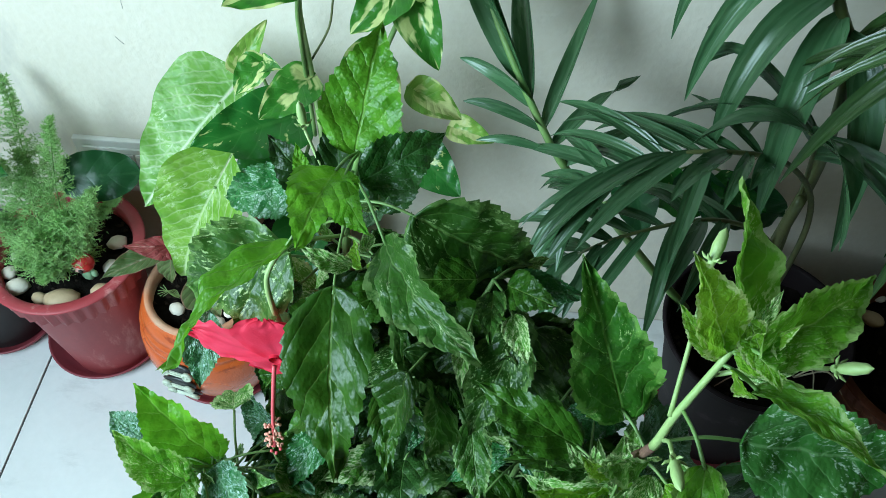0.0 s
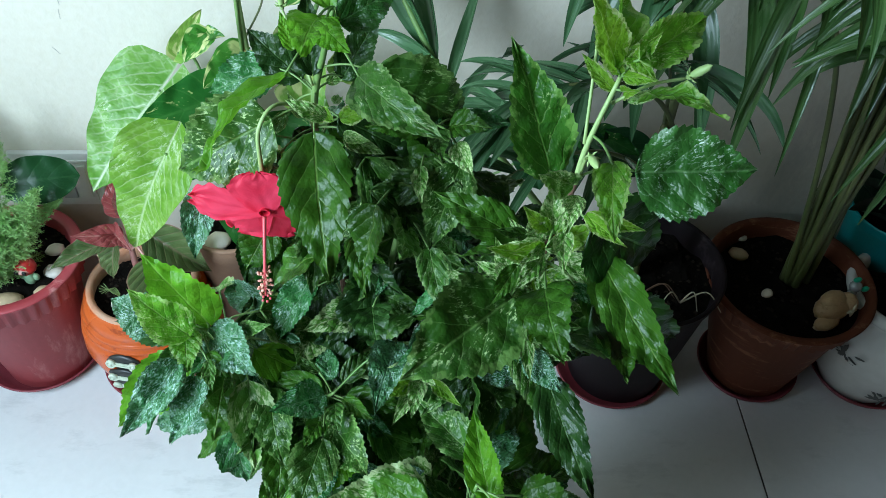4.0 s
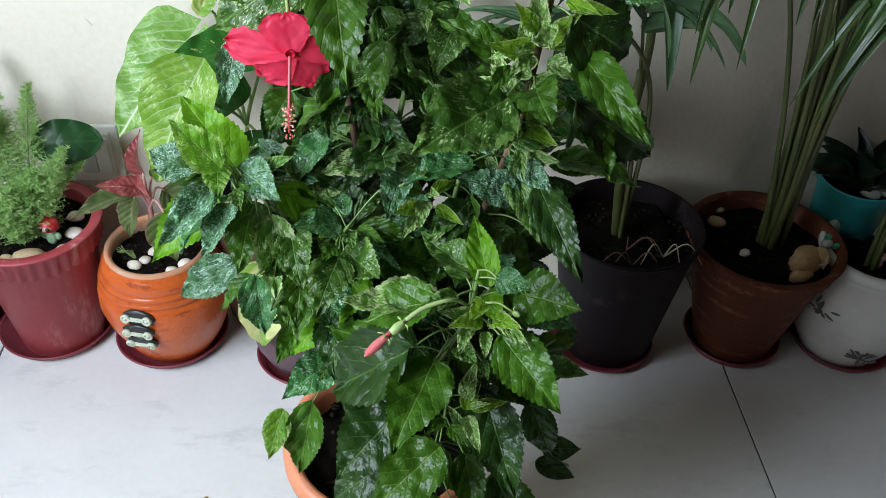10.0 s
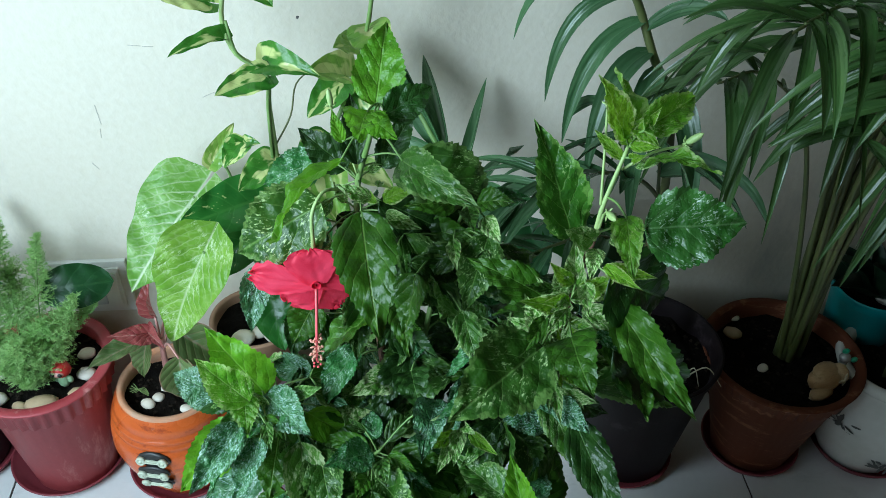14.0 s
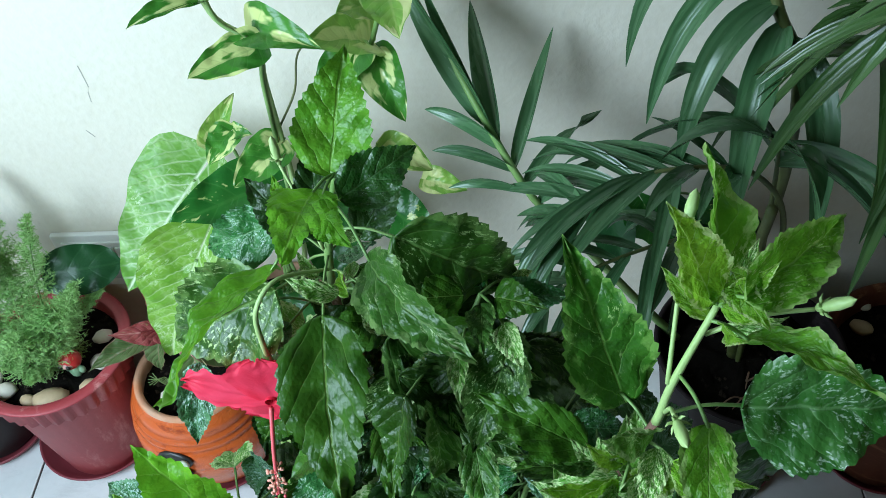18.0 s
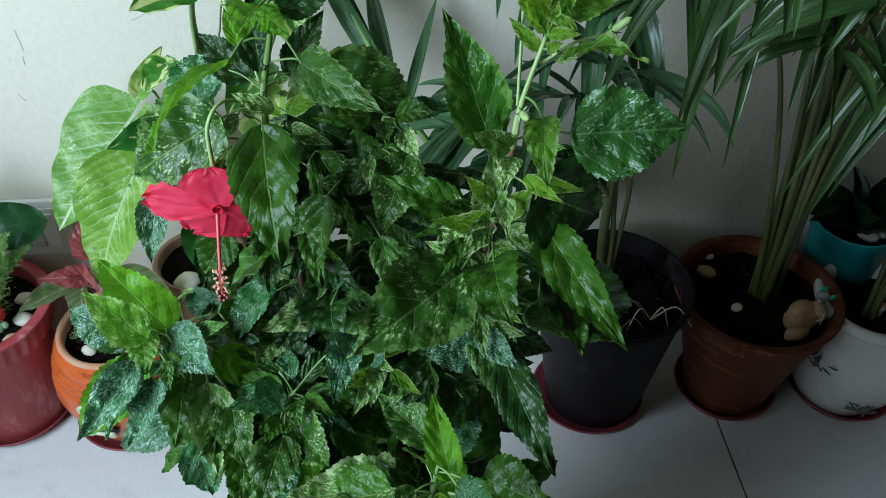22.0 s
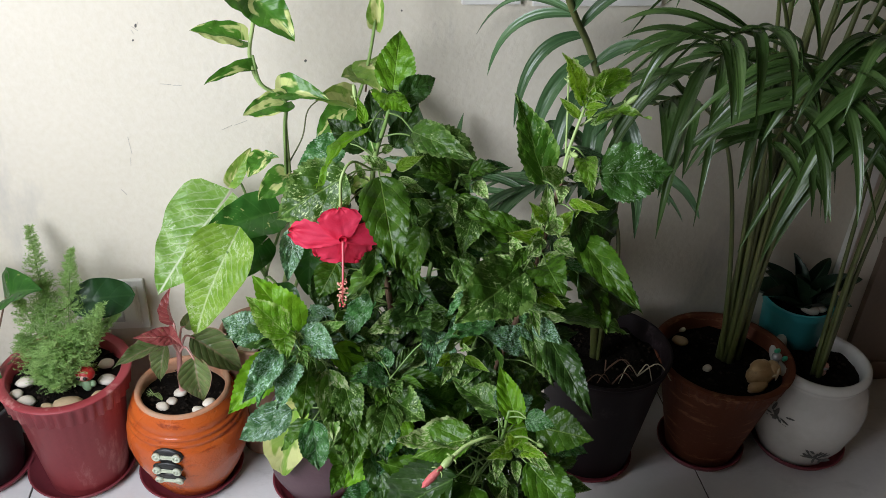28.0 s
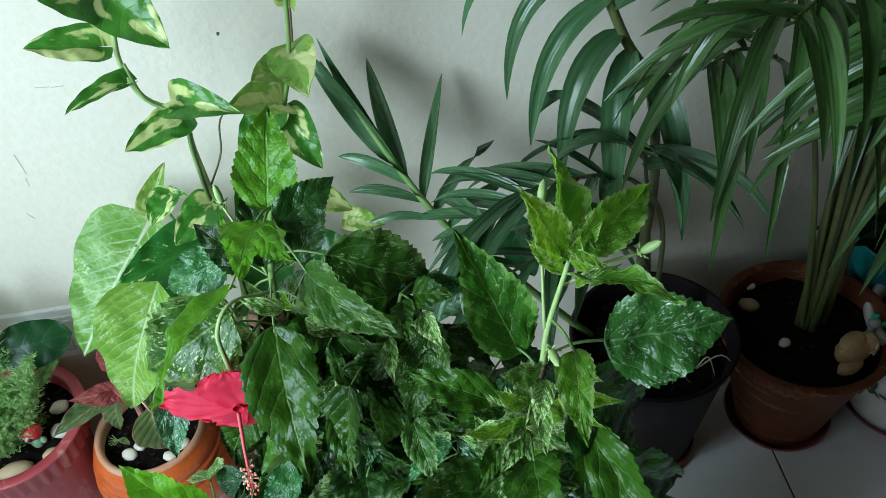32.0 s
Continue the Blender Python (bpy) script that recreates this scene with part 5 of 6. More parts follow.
for cx, cy, cz, count in ((0.150, -0.602, 0.765, 15), (0.146, -0.598, 0.725, 14), (0.142, -0.600, 0.69, 12), (0.158, -0.612, 0.825, 5), (0.006, -0.500, 0.80, 6), (0.115, -0.700, 0.585, 7), (0.10, -0.71, 0.47, 6), (-0.02, -0.58, 0.56, 5), (0.07, -0.60, 0.64, 8)):
    for k in range(count):
        a, e, s = tuft.uniform(0, 6.28), tuft.uniform(-0.4, 1.0), tuft.uniform(0.020, 0.042)
        dvec = Vector((math.cos(a) * math.cos(e), math.sin(a) * math.cos(e) - 0.5, math.sin(e)))
        b = Vector((cx, cy, cz + tuft.uniform(-0.02, 0.02))) + dvec * 0.008
        hleaf((*b, *(b + dvec.normalized() * s), tuft.uniform(0.35, 0.55)), M_HIB_PALE if k % 3 else M_SPROUT, stem=False)
# crinkled sprout at the tip of the side branch
for k in range(6):
    a, e = 2.4 * k, 0.35 + 0.16 * k
    dvec = Vector((math.cos(a) * math.cos(e), math.sin(a) * math.cos(e), math.sin(e)))
    b = Vector((0.174, -0.598, 0.885 + 0.004 * k)) + dvec * 0.006
    hleaf((*b, *(b + dvec * tuft.uniform(0.018, 0.034)), tuft.uniform(0.34, 0.5)), M_SPROUT if k % 3 else M_HIB_PALE, variant=k % 5, stem=False)
# leaves along the twigs inside the bush
fill = random.Random(5)
for key, pts in BRANCH.items():
    c = spline(pts, 8)
    turn_a = fill.uniform(0, 6)
    for q in c[7:-4]:
        for rep in range(2 if q.z < 0.74 else 0):
            turn_a += 2.4 + fill.uniform(-0.7, 0.7)
            out = Vector((math.cos(turn_a), math.sin(turn_a), 0))
            s = fill.uniform(0.034, 0.074)
            b = q + out * fill.uniform(0.012, 0.055) + Vector((0, 0, 0.008))
            t = b + (out * fill.uniform(0.4, 0.9) + Vector((fill.uniform(-0.3, 0.3), fill.uniform(-0.3, 0.3), fill.uniform(-0.9, 0.3)))).normalized() * s
            if (t.x < -0.035 and t.z < 0.46) or t.y < -0.715 or t.z < 0.33:
                continue
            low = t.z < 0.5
            # low leaves draw mostly on the darker greens, shade put into their colour
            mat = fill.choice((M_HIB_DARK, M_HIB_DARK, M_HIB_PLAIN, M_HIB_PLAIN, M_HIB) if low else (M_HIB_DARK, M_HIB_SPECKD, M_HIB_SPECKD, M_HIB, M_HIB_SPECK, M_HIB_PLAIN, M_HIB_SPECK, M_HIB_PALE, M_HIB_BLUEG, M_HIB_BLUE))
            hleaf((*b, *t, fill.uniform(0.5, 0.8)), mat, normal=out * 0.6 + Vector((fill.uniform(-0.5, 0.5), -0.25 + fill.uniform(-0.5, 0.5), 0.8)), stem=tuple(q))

# leaves round the ends of the inner branches
for key in "efgj":
    q = Vector(BRANCH[key][-1])
    for k in range(3 if key == "j" else 7):
        a = 2.4 * k + fill.uniform(-0.4, 0.4)
        out = Vector((math.cos(a), math.sin(a) - 0.25, fill.uniform(-0.5, 0.5))).normalized()
        b = q + out * 0.012
        mat = fill.choice((M_HIB, M_HIB_SPECK, M_HIB_SPECKD, M_HIB_BLUEG, M_HIB_PLAIN))
        hleaf((*b, *(b + out * fill.uniform(0.028, 0.050)), fill.uniform(0.5, 0.75)), mat, normal=out * 0.3 + Vector((-0.1, -0.5, 0.8)), stem=False)
# small leaves at the nodes, on the open side of the bush
for k, (q, key) in enumerate(NODES):
    if q.z > 0.80 or q.z < 0.36 or k % 2:
        continue
    for rep in range(2):
        a = fill.uniform(0, 6.28)
        out = Vector((math.cos(a), math.sin(a) - 0.7, fill.uniform(-0.6, 0.5))).normalized()
        b = q + out * fill.uniform(0.010, 0.040)
        t = b + (out + Vector((fill.uniform(-0.6, 0.6), fill.uniform(-0.3, 0.3), fill.uniform(-0.7, 0.3)))).normalized() * fill.uniform(0.016, 0.036)
        if t.y < -0.74 or (t.x < -0.05 and t.z < 0.46):
            continue
        mat = fill.choice((M_HIB, M_HIB_SPECK, M_HIB_SPECK, M_HIB_SPECKD, M_HIB_PALE, M_HIB_PALE, M_HIB_BLUEG, M_HIB_BLUE) if t.z > 0.5 else (M_HIB, M_HIB_DARK, M_HIB_PLAIN, M_HIB_PLAIN))
        hleaf((*b, *t, fill.uniform(0.42, 0.7)), mat, stem=tuple(q))
# leaves at the back of the bush, inner shade put into their dark green
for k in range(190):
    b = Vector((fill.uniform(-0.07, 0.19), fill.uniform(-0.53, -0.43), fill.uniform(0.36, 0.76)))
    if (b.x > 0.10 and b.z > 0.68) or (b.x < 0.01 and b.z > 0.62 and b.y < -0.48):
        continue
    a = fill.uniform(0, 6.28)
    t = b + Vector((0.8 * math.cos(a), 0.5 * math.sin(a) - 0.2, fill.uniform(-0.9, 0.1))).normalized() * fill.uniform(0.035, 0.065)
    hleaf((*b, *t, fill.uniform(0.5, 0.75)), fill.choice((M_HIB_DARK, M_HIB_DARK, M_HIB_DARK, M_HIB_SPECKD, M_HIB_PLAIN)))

# the open flower nods on a long stalk, facing forward and down
FC = Vector((-0.047, -0.528, 0.727))
FACE = Vector((0.03, -0.99, -0.08)).normalized()
flower = part("flower", tube("flower", spline([(-0.012, -0.464, 0.775), (-0.034, -0.492, 0.800), (-0.046, -0.506, 0.790), (-0.048, -0.508, 0.762), FC - FACE * 0.024], 5), taper(21, 0.0012, 0.0020), 8), M_PALE_STEM, hib, "open red hibiscus flower facing forward and down")
FTURN = Matrix.Translation(FC) @ FACE.to_track_quat("Z", "Y").to_matrix().to_4x4()
part("calyx", lathe("calyx", [(0.0, -0.034), (0.003, -0.033), (0.0055, -0.026), (0.0065, -0.018), (0.0072, -0.013), (0.006, -0.013), (0.004, -0.018)], 16), M_PALE_STEM, flower, m=FTURN)
part("throat", lathe("throat", [(0.0040, -0.0012), (0.0036, -0.004), (0.0030, -0.008), (0.0022, -0.011), (0.0, -0.012)], 24), M_THROAT, flower, "dark red throat", FTURN)
acr = Vector((1, 0, 0))
upv = acr.cross(FACE).normalized()
if upv.z < 0:
    upv = -upv
for k, (a, ln, wd, back) in enumerate(((95, 0.033, 1.40, 0.10), (176, 0.055, 0.62, 0.05), (230, 0.039, 1.0, 0.0), (300, 0.040, 1.0, 0.0), (4, 0.054, 0.62, 0.05))):
    a = radians(a)
    out = (acr * math.cos(a) + upv * math.sin(a) - FACE * back).normalized()
    b = FC + 0.0005 * out - FACE * (0.003 + 0.0012 * (0, 1, 2, 3, 2)[k])
    leaf(flower, b, b + out * ln, wd, M_PETAL, "petal", normal=FACE * -1.0, variant=k % 3, name="petal", roll=(0, 10, 5, -5, -10)[k])
PT_END = Vector((-0.050, -0.556, 0.668))
PT_TOP = FC + FACE * 0.002
STYLE = spline([PT_TOP, (PT_TOP + PT_END) / 2 + FACE * 0.006, PT_END], 12)
part("style", tube("style", STYLE, taper(25, 0.0015, 0.0010), 8), M_PISTIL, flower, "crimson style of the flower")
rng = random.Random(3)
for k in range(46):
    q = STYLE[15 + k * 9 // 46]
    a = rng.uniform(0, 6.28)
    o = Vector((math.cos(a), math.sin(a), rng.uniform(-0.2, 0.5))) * rng.uniform(0.0028, 0.0052)
    part("anther", tube("anther", [q, q + o * 0.8, q + o, q + o * 1.25], [0.0003, 0.0003, 0.0011, 0.0008], 5), M_POLLEN, flower)
for k in range(5):
    a = 1.256 * k
    o = Vector((math.cos(a) * 0.003, math.sin(a) * 0.003, -0.004))
    part("stigma", blob("stigma", 0.0013, 0.0013, 0.0013, 0, 0, 1), M_PISTIL, flower, m=Matrix.Translation(PT_END + o))


def bud(base, tip, r, mat, label):
    b, t = Vector(base), Vector(tip)
    L = (t - b).length
    m = Matrix.Translation(b) @ (t - b).to_track_quat("Z", "Y").to_matrix().to_4x4()
    ob = part("bud", lathe("bud", [(0.0, 0.0), (r * 0.5, 0.001), (r * 0.8, L * 0.3), (r, L * 0.55), (r * 0.75, L * 0.85), (0.0, L)], 12), mat, hib, label, m)
    for k in range(6):
        a = 1.05 * k
        o = Vector((math.cos(a), math.sin(a), -0.4))
        part("bract", tube("bract", [Vector((0, 0, L * 0.2)), o * r * 1.3 + Vector((0, 0, L * 0.3)), o * r * 1.9 + Vector((0, 0, L * 0.42))], [0.0009, 0.0007, 0.0002], 5), M_PALE_STEM, ob, m=m)
    return ob


stalk(hib, [(0.100, -0.69, 0.585), (0.085, -0.715, 0.618), (0.062, -0.722, 0.617), (0.046, -0.730, 0.610)], 0.0012, 0.0022, M_PALE_STEM, "bud_stalk")
bud((0.048, -0.729, 0.611), (0.034, -0.738, 0.604), 0.004, M_PALE_STEM, "green calyx of the pink bud")
bud((0.037, -0.736, 0.606), (0.015, -0.749, 0.592), 0.0040, M_BUD, "furled pink flower bud")
for a, b, t in (((0.170, -0.598, 0.885), (0.206, -0.603, 0.906), (0.216, -0.609, 0.919)), ((0.157, -0.606, 0.862), (0.163, -0.568, 0.914), (0.168, -0.556, 0.925)), ((0.158, -0.608, 0.843), (0.155, -0.627, 0.872), (0.156, -0.645, 0.879)),
                ((-0.01, -0.47, 0.80), (-0.028, -0.452, 0.85), (-0.030, -0.448, 0.868)), ((0.112, -0.70, 0.60), (0.130, -0.715, 0.605), (0.136, -0.722, 0.606)), ((0.17, -0.60, 0.33), (0.215, -0.635, 0.298), (0.230, -0.640, 0.296))):
    stalk(hib, [a, (Vector(a) + Vector(b)) / 2 + Vector((0, 0, 0.004)), b], 0.0011, 0.0009, M_PALE_STEM, "bud_stalk")
    bud(b, t, 0.0026, M_PALE_STEM, "small pale green bud")

# ---- foxtail fern ----
ferng = random.Random(21)


def plume(tip, base, r, count):
    b, t = Vector(base), Vector(tip)
    mid = (b + t) / 2 + Vector((0, -0.008, 0.012))
    c = spline([b, mid, t], 16)
    verts, faces = [], []
    for k in range(count):
        f = (k + ferng.random()) / count
        q = c[min(len(c) - 1, int(f * (len(c) - 1)))]
        rr = 1.5 * r * (0.55 + 0.6 * math.sin(math.pi * min(1, f * 0.95 + 0.12))) * (1.05 - f * 0.75)
        a = ferng.uniform(0, 6.28)
        out = Vector((math.cos(a), math.sin(a), 0.55)).normalized()
        end = q + out * rr * ferng.uniform(0.65, 1.1)
        for s in range(18):
            p0 = q.lerp(end, 0.25 + 0.75 * ferng.random())
            dv = Vector((ferng.uniform(-1, 1), ferng.uniform(-1, 1), ferng.uniform(-0.3, 1))).normalized() * ferng.uniform(0.004, 0.0075)
            sd = dv.orthogonal().normalized() * 0.00062
            i = len(verts)
            verts += [p0 - sd, p0 + sd, p0 + dv]
            faces.append((i, i + 1, i + 2))
    me = mesh("plume", verts, faces, smooth=False)
    ob = part("plume", me, M_FERN, fern_pot, "feathery fern plume")
    part("plume_stem", tube("plume_stem", c, taper(len(c), 0.0014, 0.0006), 5), M_STEM, ob)


for tip, r, n in (((-0.540, -0.035, 0.466), 0.032, 338), ((-0.468, -0.085, 0.448), 0.032, 312), ((-0.572, -0.085, 0.375), 0.035, 260), ((-0.425, -0.125, 0.365), 0.036, 286), ((-0.500, -0.185, 0.335), 0.041, 312),
                  ((-0.470, -0.150, 0.345), 0.038, 286), ((-0.555, -0.150, 0.33), 0.035, 260), ((-0.518, -0.095, 0.40), 0.038, 312), ((-0.410, -0.105, 0.33), 0.032, 234), ((-0.525, -0.19, 0.29), 0.032, 234), ((-0.50, -0.2, 0.262), 0.030, 182)):
    plume(tip, (-0.503 + ferng.uniform(-0.015, 0.015), -0.135 + ferng.uniform(-0.02, 0.015), LIFT + 0.212), r, n)

# ---- long-stalked plant in the black pot ----
for a, t, w, up in (((-0.57, -0.12, 0.385), (-0.515, -0.160, 0.435), 0.95, (-0.1, -0.5, 0.9)), ((-0.600, -0.11, 0.39), (-0.665, -0.10, 0.41), 0.9, (0, -0.4, 0.9)), ((-0.640, -0.13, 0.26), (-0.60, -0.16, 0.225), 0.8, (0, -0.5, 0.9))):
    stalk(blk_pot, [(BX + 0.01, BY, 0.145), ((BX + a[0]) / 2 + 0.012, a[1] + 0.005, (0.15 + a[2]) / 2), a], 0.0022, 0.0013, M_BARK, "leaf_stalk")
    leaf(blk_pot, a, t, w, M_PGREEN, "heart", normal=up)
stalk(blk_pot, [(BX + 0.02, BY, 0.145), (-0.62, -0.11, 0.22), (-0.55, -0.10, 0.29), (-0.482, -0.094, 0.352)], 0.0022, 0.0014, M_BARK, "leaf_stalk")
leaf(blk_pot, (-0.488, -0.096, 0.352), (-0.388, -0.092, 0.362), 0.66, M_PDARK, "round", normal=(0.1, -0.75, 0.65), label="dark round leaf")
for k in range(14):
    a = k * 0.45
    q = Vector((BX + 0.045 * math.cos(a), BY - 0.02 + 0.045 * math.sin(a), 0.148))
    part("dry_root", tube("dry_root", spline([q, q + Vector((0.02 * math.sin(k), -0.01, 0.014)), q + Vector((0.035 * math.cos(2 * k), -0.012, 0.0))], 4), 0.0011, 5), M_STRAW, blk_pot)

# ---- aglaonema ----
stalk(agl_pot, [(-0.322, -0.140, 0.178), (-0.318, -0.150, 0.24), (-0.312, -0.158, 0.305)], 0.0055, 0.004, M_PINKSTEM, "stem", 9)
for b, t, w, mat, nrm in (((-0.335, -0.178, 0.322), (-0.400, -0.222, 0.322), 0.42, M_AGL, (0, -0.5, 0.9)), ((-0.316, -0.172, 0.330), (-0.368, -0.196, 0.352), 0.50, M_AGL_RED, (0.1, -0.7, 0.7)), ((-0.318, -0.140, 0.335), (-0.330, -0.118, 0.388), 0.42, M_AGL_RED, (-0.5, -0.8, 0.2)),
                            ((-0.285, -0.186, 0.292), (-0.278, -0.218, 0.222), 0.68, M_AGL, (0, -0.9, 0.45)), ((-0.287, -0.150, 0.308), (-0.206, -0.172, 0.250), 0.58, M_AGL, (0.2, -0.7, 0.7)), ((-0.336, -0.150, 0.295), (-0.352, -0.172, 0.235), 0.55, M_AGL, (-0.3, -0.9, 0.2)),
                            ((-0.30, -0.145, 0.33), (-0.262, -0.13, 0.372), 0.45, M_AGL, (0.2, -0.8, 0.5)), ((-0.325, -0.17, 0.335), (-0.300, -0.205, 0.345), 0.6, M_AGL_RED, (0, -0.5, 0.8))):
    stalk(agl_pot, [(-0.313, -0.157, 0.285), (Vector((-0.313, -0.157, 0.300)) + Vector(b)) / 2 + Vector((0, 0, 0.012)), b], 0.0024, 0.0013, M_PINKSTEM, "leaf_stalk")
    leaf(agl_pot, b, t, w, mat, "plain", normal=nrm)
for k in range(6):
    a = 2.2 + 0.3 * k
    stalk(agl_pot, [(-0.352, -0.155, 0.18), (-0.352 + 0.012 * math.cos(a), -0.155 + 0.006 * math.sin(a), 0.195), (-0.352 + 0.024 * math.cos(a), -0.160 + 0.01 * math.sin(a * 2), 0.206)], 0.0008, 0.0004, M_PALE_STEM, "weed", 5)

# ---- arrowhead leaves and pothos ----
for b, t, w, mat, nrm in (((-0.238, -0.110, 0.520), (-0.326, -0.196, 0.436), 0.86, M_SYNG, (-0.35, -0.75, 0.55)), ((-0.208, -0.235, 0.528), (-0.268, -0.282, 0.416), 0.72, M_SYNG_GREEN, (-0.2, -0.75, 0.55)),
                            ((-0.151, -0.130, 0.528), (-0.243, -0.193, 0.536), 0.70, M_PGREEN, (-0.1, -0.7, 0.7)), ((-0.165, -0.165, 0.495), (-0.222, -0.205, 0.455), 0.80, M_PGREEN, (0, -0.7, 0.7)),
                            ((-0.205, -0.11, 0.575), (-0.175, -0.09, 0.62), 0.5, M_POTHOS_Y, (0, -0.9, 0.4)), ((-0.145, -0.19, 0.42), (-0.125, -0.245, 0.36), 0.8, M_PGREEN, (0, -0.8, 0.5))):
    stalk(pothos_pot, [(CX + 0.01, CY, LIFT + 0.245), (CX + 0.02, CY - 0.01, 0.38), (Vector(b) + Vector((0.015, 0.02, -0.03))), b], 0.0028, 0.0016, M_STEM, "leaf_stalk")
    leaf(pothos_pot, b, t, w, mat, "arrow" if mat in (M_SYNG, M_SYNG_GREEN) else "heart", normal=nrm, label="large pale arrowhead leaf with white veins" if mat in (M_SYNG, M_SYNG_GREEN) else "")
VINE = [(CX + 0.02, CY - 0.01, LIFT + 0.245), (-0.135, -0.11, 0.40), (-0.118, -0.142, 0.52), (-0.117, -0.146, 0.60), (-0.118, -0.150, 0.68), (-0.117, -0.150, 0.722), (-0.149, -0.143, 0.745), (-0.160, -0.138, 0.785), (-0.150, -0.145, 0.84), (-0.145, -0.15, 0.92)]
stalk(pothos_pot, VINE, 0.0036, 0.0026, M_PALE_STEM, "vine", 9)
stalk(pothos_pot, [(x + 0.006 * math.sin(9 * z), y - 0.004, z) for x, y, z in VINE[2:8]], 0.0024, 0.0018, M_STEM, "vine", 8)
VINE2 = [(CX + 0.03, CY, LIFT + 0.245), (-0.10, -0.08, 0.42), (-0.06, -0.11, 0.58), (-0.022, -0.118, 0.685), (0.0, -0.13, 0.76), (0.012, -0.14, 0.84), (0.016, -0.14, 0.93)]
stalk(pothos_pot, VINE2, 0.0032, 0.0020, M_STEM, "vine", 8)
stalk(pothos_pot, [(-0.002, -0.12, 0.72), (0.010, -0.115, 0.80), (0.022, -0.12, 0.88), (0.03, -0.12, 0.95)], 0.0014, 0.001, M_BARK, "aerial_root", 6)
stalk(pothos_pot, [(-0.117, -0.145, 0.62), (-0.095, -0.14, 0.66), (-0.085, -0.135, 0.70), (-0.06, -0.13, 0.72)], 0.0012, 0.0009, M_CANE, "aerial_root", 6)
for b, t, w, mat in (((-0.171, -0.142, 0.808), (-0.228, -0.164, 0.832), 0.62, M_POTHOS), ((-0.145, -0.150, 0.862), (-0.097, -0.192, 0.828), 0.80, M_POTHOS), ((-0.150, -0.15, 0.86), (-0.20, -0.18, 0.90), 0.85, M_POTHOS),
                       ((-0.161, -0.144, 0.765), (-0.218, -0.172, 0.765), 0.34, M_POTHOS), ((-0.122, -0.136, 0.728), (-0.063, -0.181, 0.745), 0.58, M_POTHOS), ((-0.117, -0.156, 0.722), (-0.170, -0.195, 0.722), 0.66, M_POTHOS),
                       ((-0.150, -0.188, 0.654), (-0.170, -0.216, 0.640), 0.90, M_POTHOS), ((-0.120, -0.155, 0.605), (-0.160, -0.198, 0.592), 0.82, M_POTHOS), ((-0.148, -0.186, 0.650), (-0.131, -0.200, 0.662), 0.8, M_POTHOS),
                       ((-0.022, -0.118, 0.700), (-0.062, -0.16, 0.735), 0.80, M_POTHOS_Y), ((-0.03, -0.118, 0.69), (-0.075, -0.15, 0.665), 0.80, M_POTHOS), ((-0.004, -0.13, 0.745), (-0.035, -0.17, 0.765), 0.85, M_POTHOS_Y)):
    leaf(pothos_pot, b, t, w, mat, "heart")
for b, t, w, mat in (((0.004, -0.13, 0.765), (0.014, -0.185, 0.752), 0.95, M_POTHOS_Y), ((0.014, -0.14, 0.83), (0.016, -0.16, 0.90), 0.34, M_POTHOS_Y), ((-0.018, -0.118, 0.68), (0.008, -0.165, 0.642), 0.72, M_POTHOS),
                       ((-0.055, -0.112, 0.60), (-0.10, -0.16, 0.575), 0.78, M_POTHOS), ((-0.06, -0.11, 0.575), (-0.045, -0.17, 0.52), 0.7, M_POTHOS_Y), ((-0.075, -0.10, 0.52), (-0.03, -0.15, 0.50), 0.8, M_POTHOS_Y),
                       ((-0.02, -0.11, 0.56), (0.03, -0.125, 0.54), 0.7, M_POTHOS_Y), ((0.02, -0.10, 0.50), (0.062, -0.115, 0.50), 0.75, M_POTHOS_Y), ((-0.09, -0.10, 0.46), (-0.10, -0.17, 0.40), 0.8, M_PGREEN), ((-0.03, -0.09, 0.45), (0.03, -0.13, 0.42), 0.8, M_PGREEN)):
    leaf(pothos_pot, b, t, w, mat, "heart")

# a trailing runner of the pothos along the foot of the wall
stalk(pothos_pot, [(-0.10, -0.085, 0.26), (0.05, -0.055, 0.27), (0.20, -0.050, 0.33), (0.29, -0.065, 0.43), (0.36, -0.085, 0.432)], 0.0022, 0.0014, M_STEM, "vine", 7)
for b, t, w, mat, nrm in (((0.300, -0.080, 0.432), (0.368, -0.078, 0.332), 0.52, M_PDARK, (-0.4, -0.9, 0.2)), ((0.345, -0.095, 0.430), (0.418, -0.092, 0.362), 0.72, M_PDARK, (-0.2, -0.85, 0.45)),
                          ((0.270, -0.075, 0.425), (0.320, -0.090, 0.350), 0.62, M_PGREEN, (-0.3, -0.9, 0.3)), ((0.325, -0.090, 0.435), (0.375, -0.120, 0.425), 0.60, M_PGREEN, (0.0, -0.5, 0.85)),
                          ((0.230, -0.075, 0.420), (0.250, -0.110, 0.345), 0.70, M_PDARK, (-0.2, -0.9, 0.3))):
    leaf(pothos_pot, b, t, w, mat, "heart", normal=nrm)

# creeper in the mauve pot, with one pale hanging leaf
stalk(mauve_pot, [(VX - 0.02, VY, 0.155), (-0.125, -0.24, 0.23), (-0.130, -0.268, 0.248)], 0.0022, 0.0014, M_PALE_STEM, "leaf_stalk")
leaf(mauve_pot, (-0.128, -0.270, 0.250), (-0.162, -0.292, 0.115), 0.62, M_POTHOS_Y, "heart", normal=(-0.3, -0.9, 0.25), variant=0, label="pale yellowing leaf hanging over the rim")
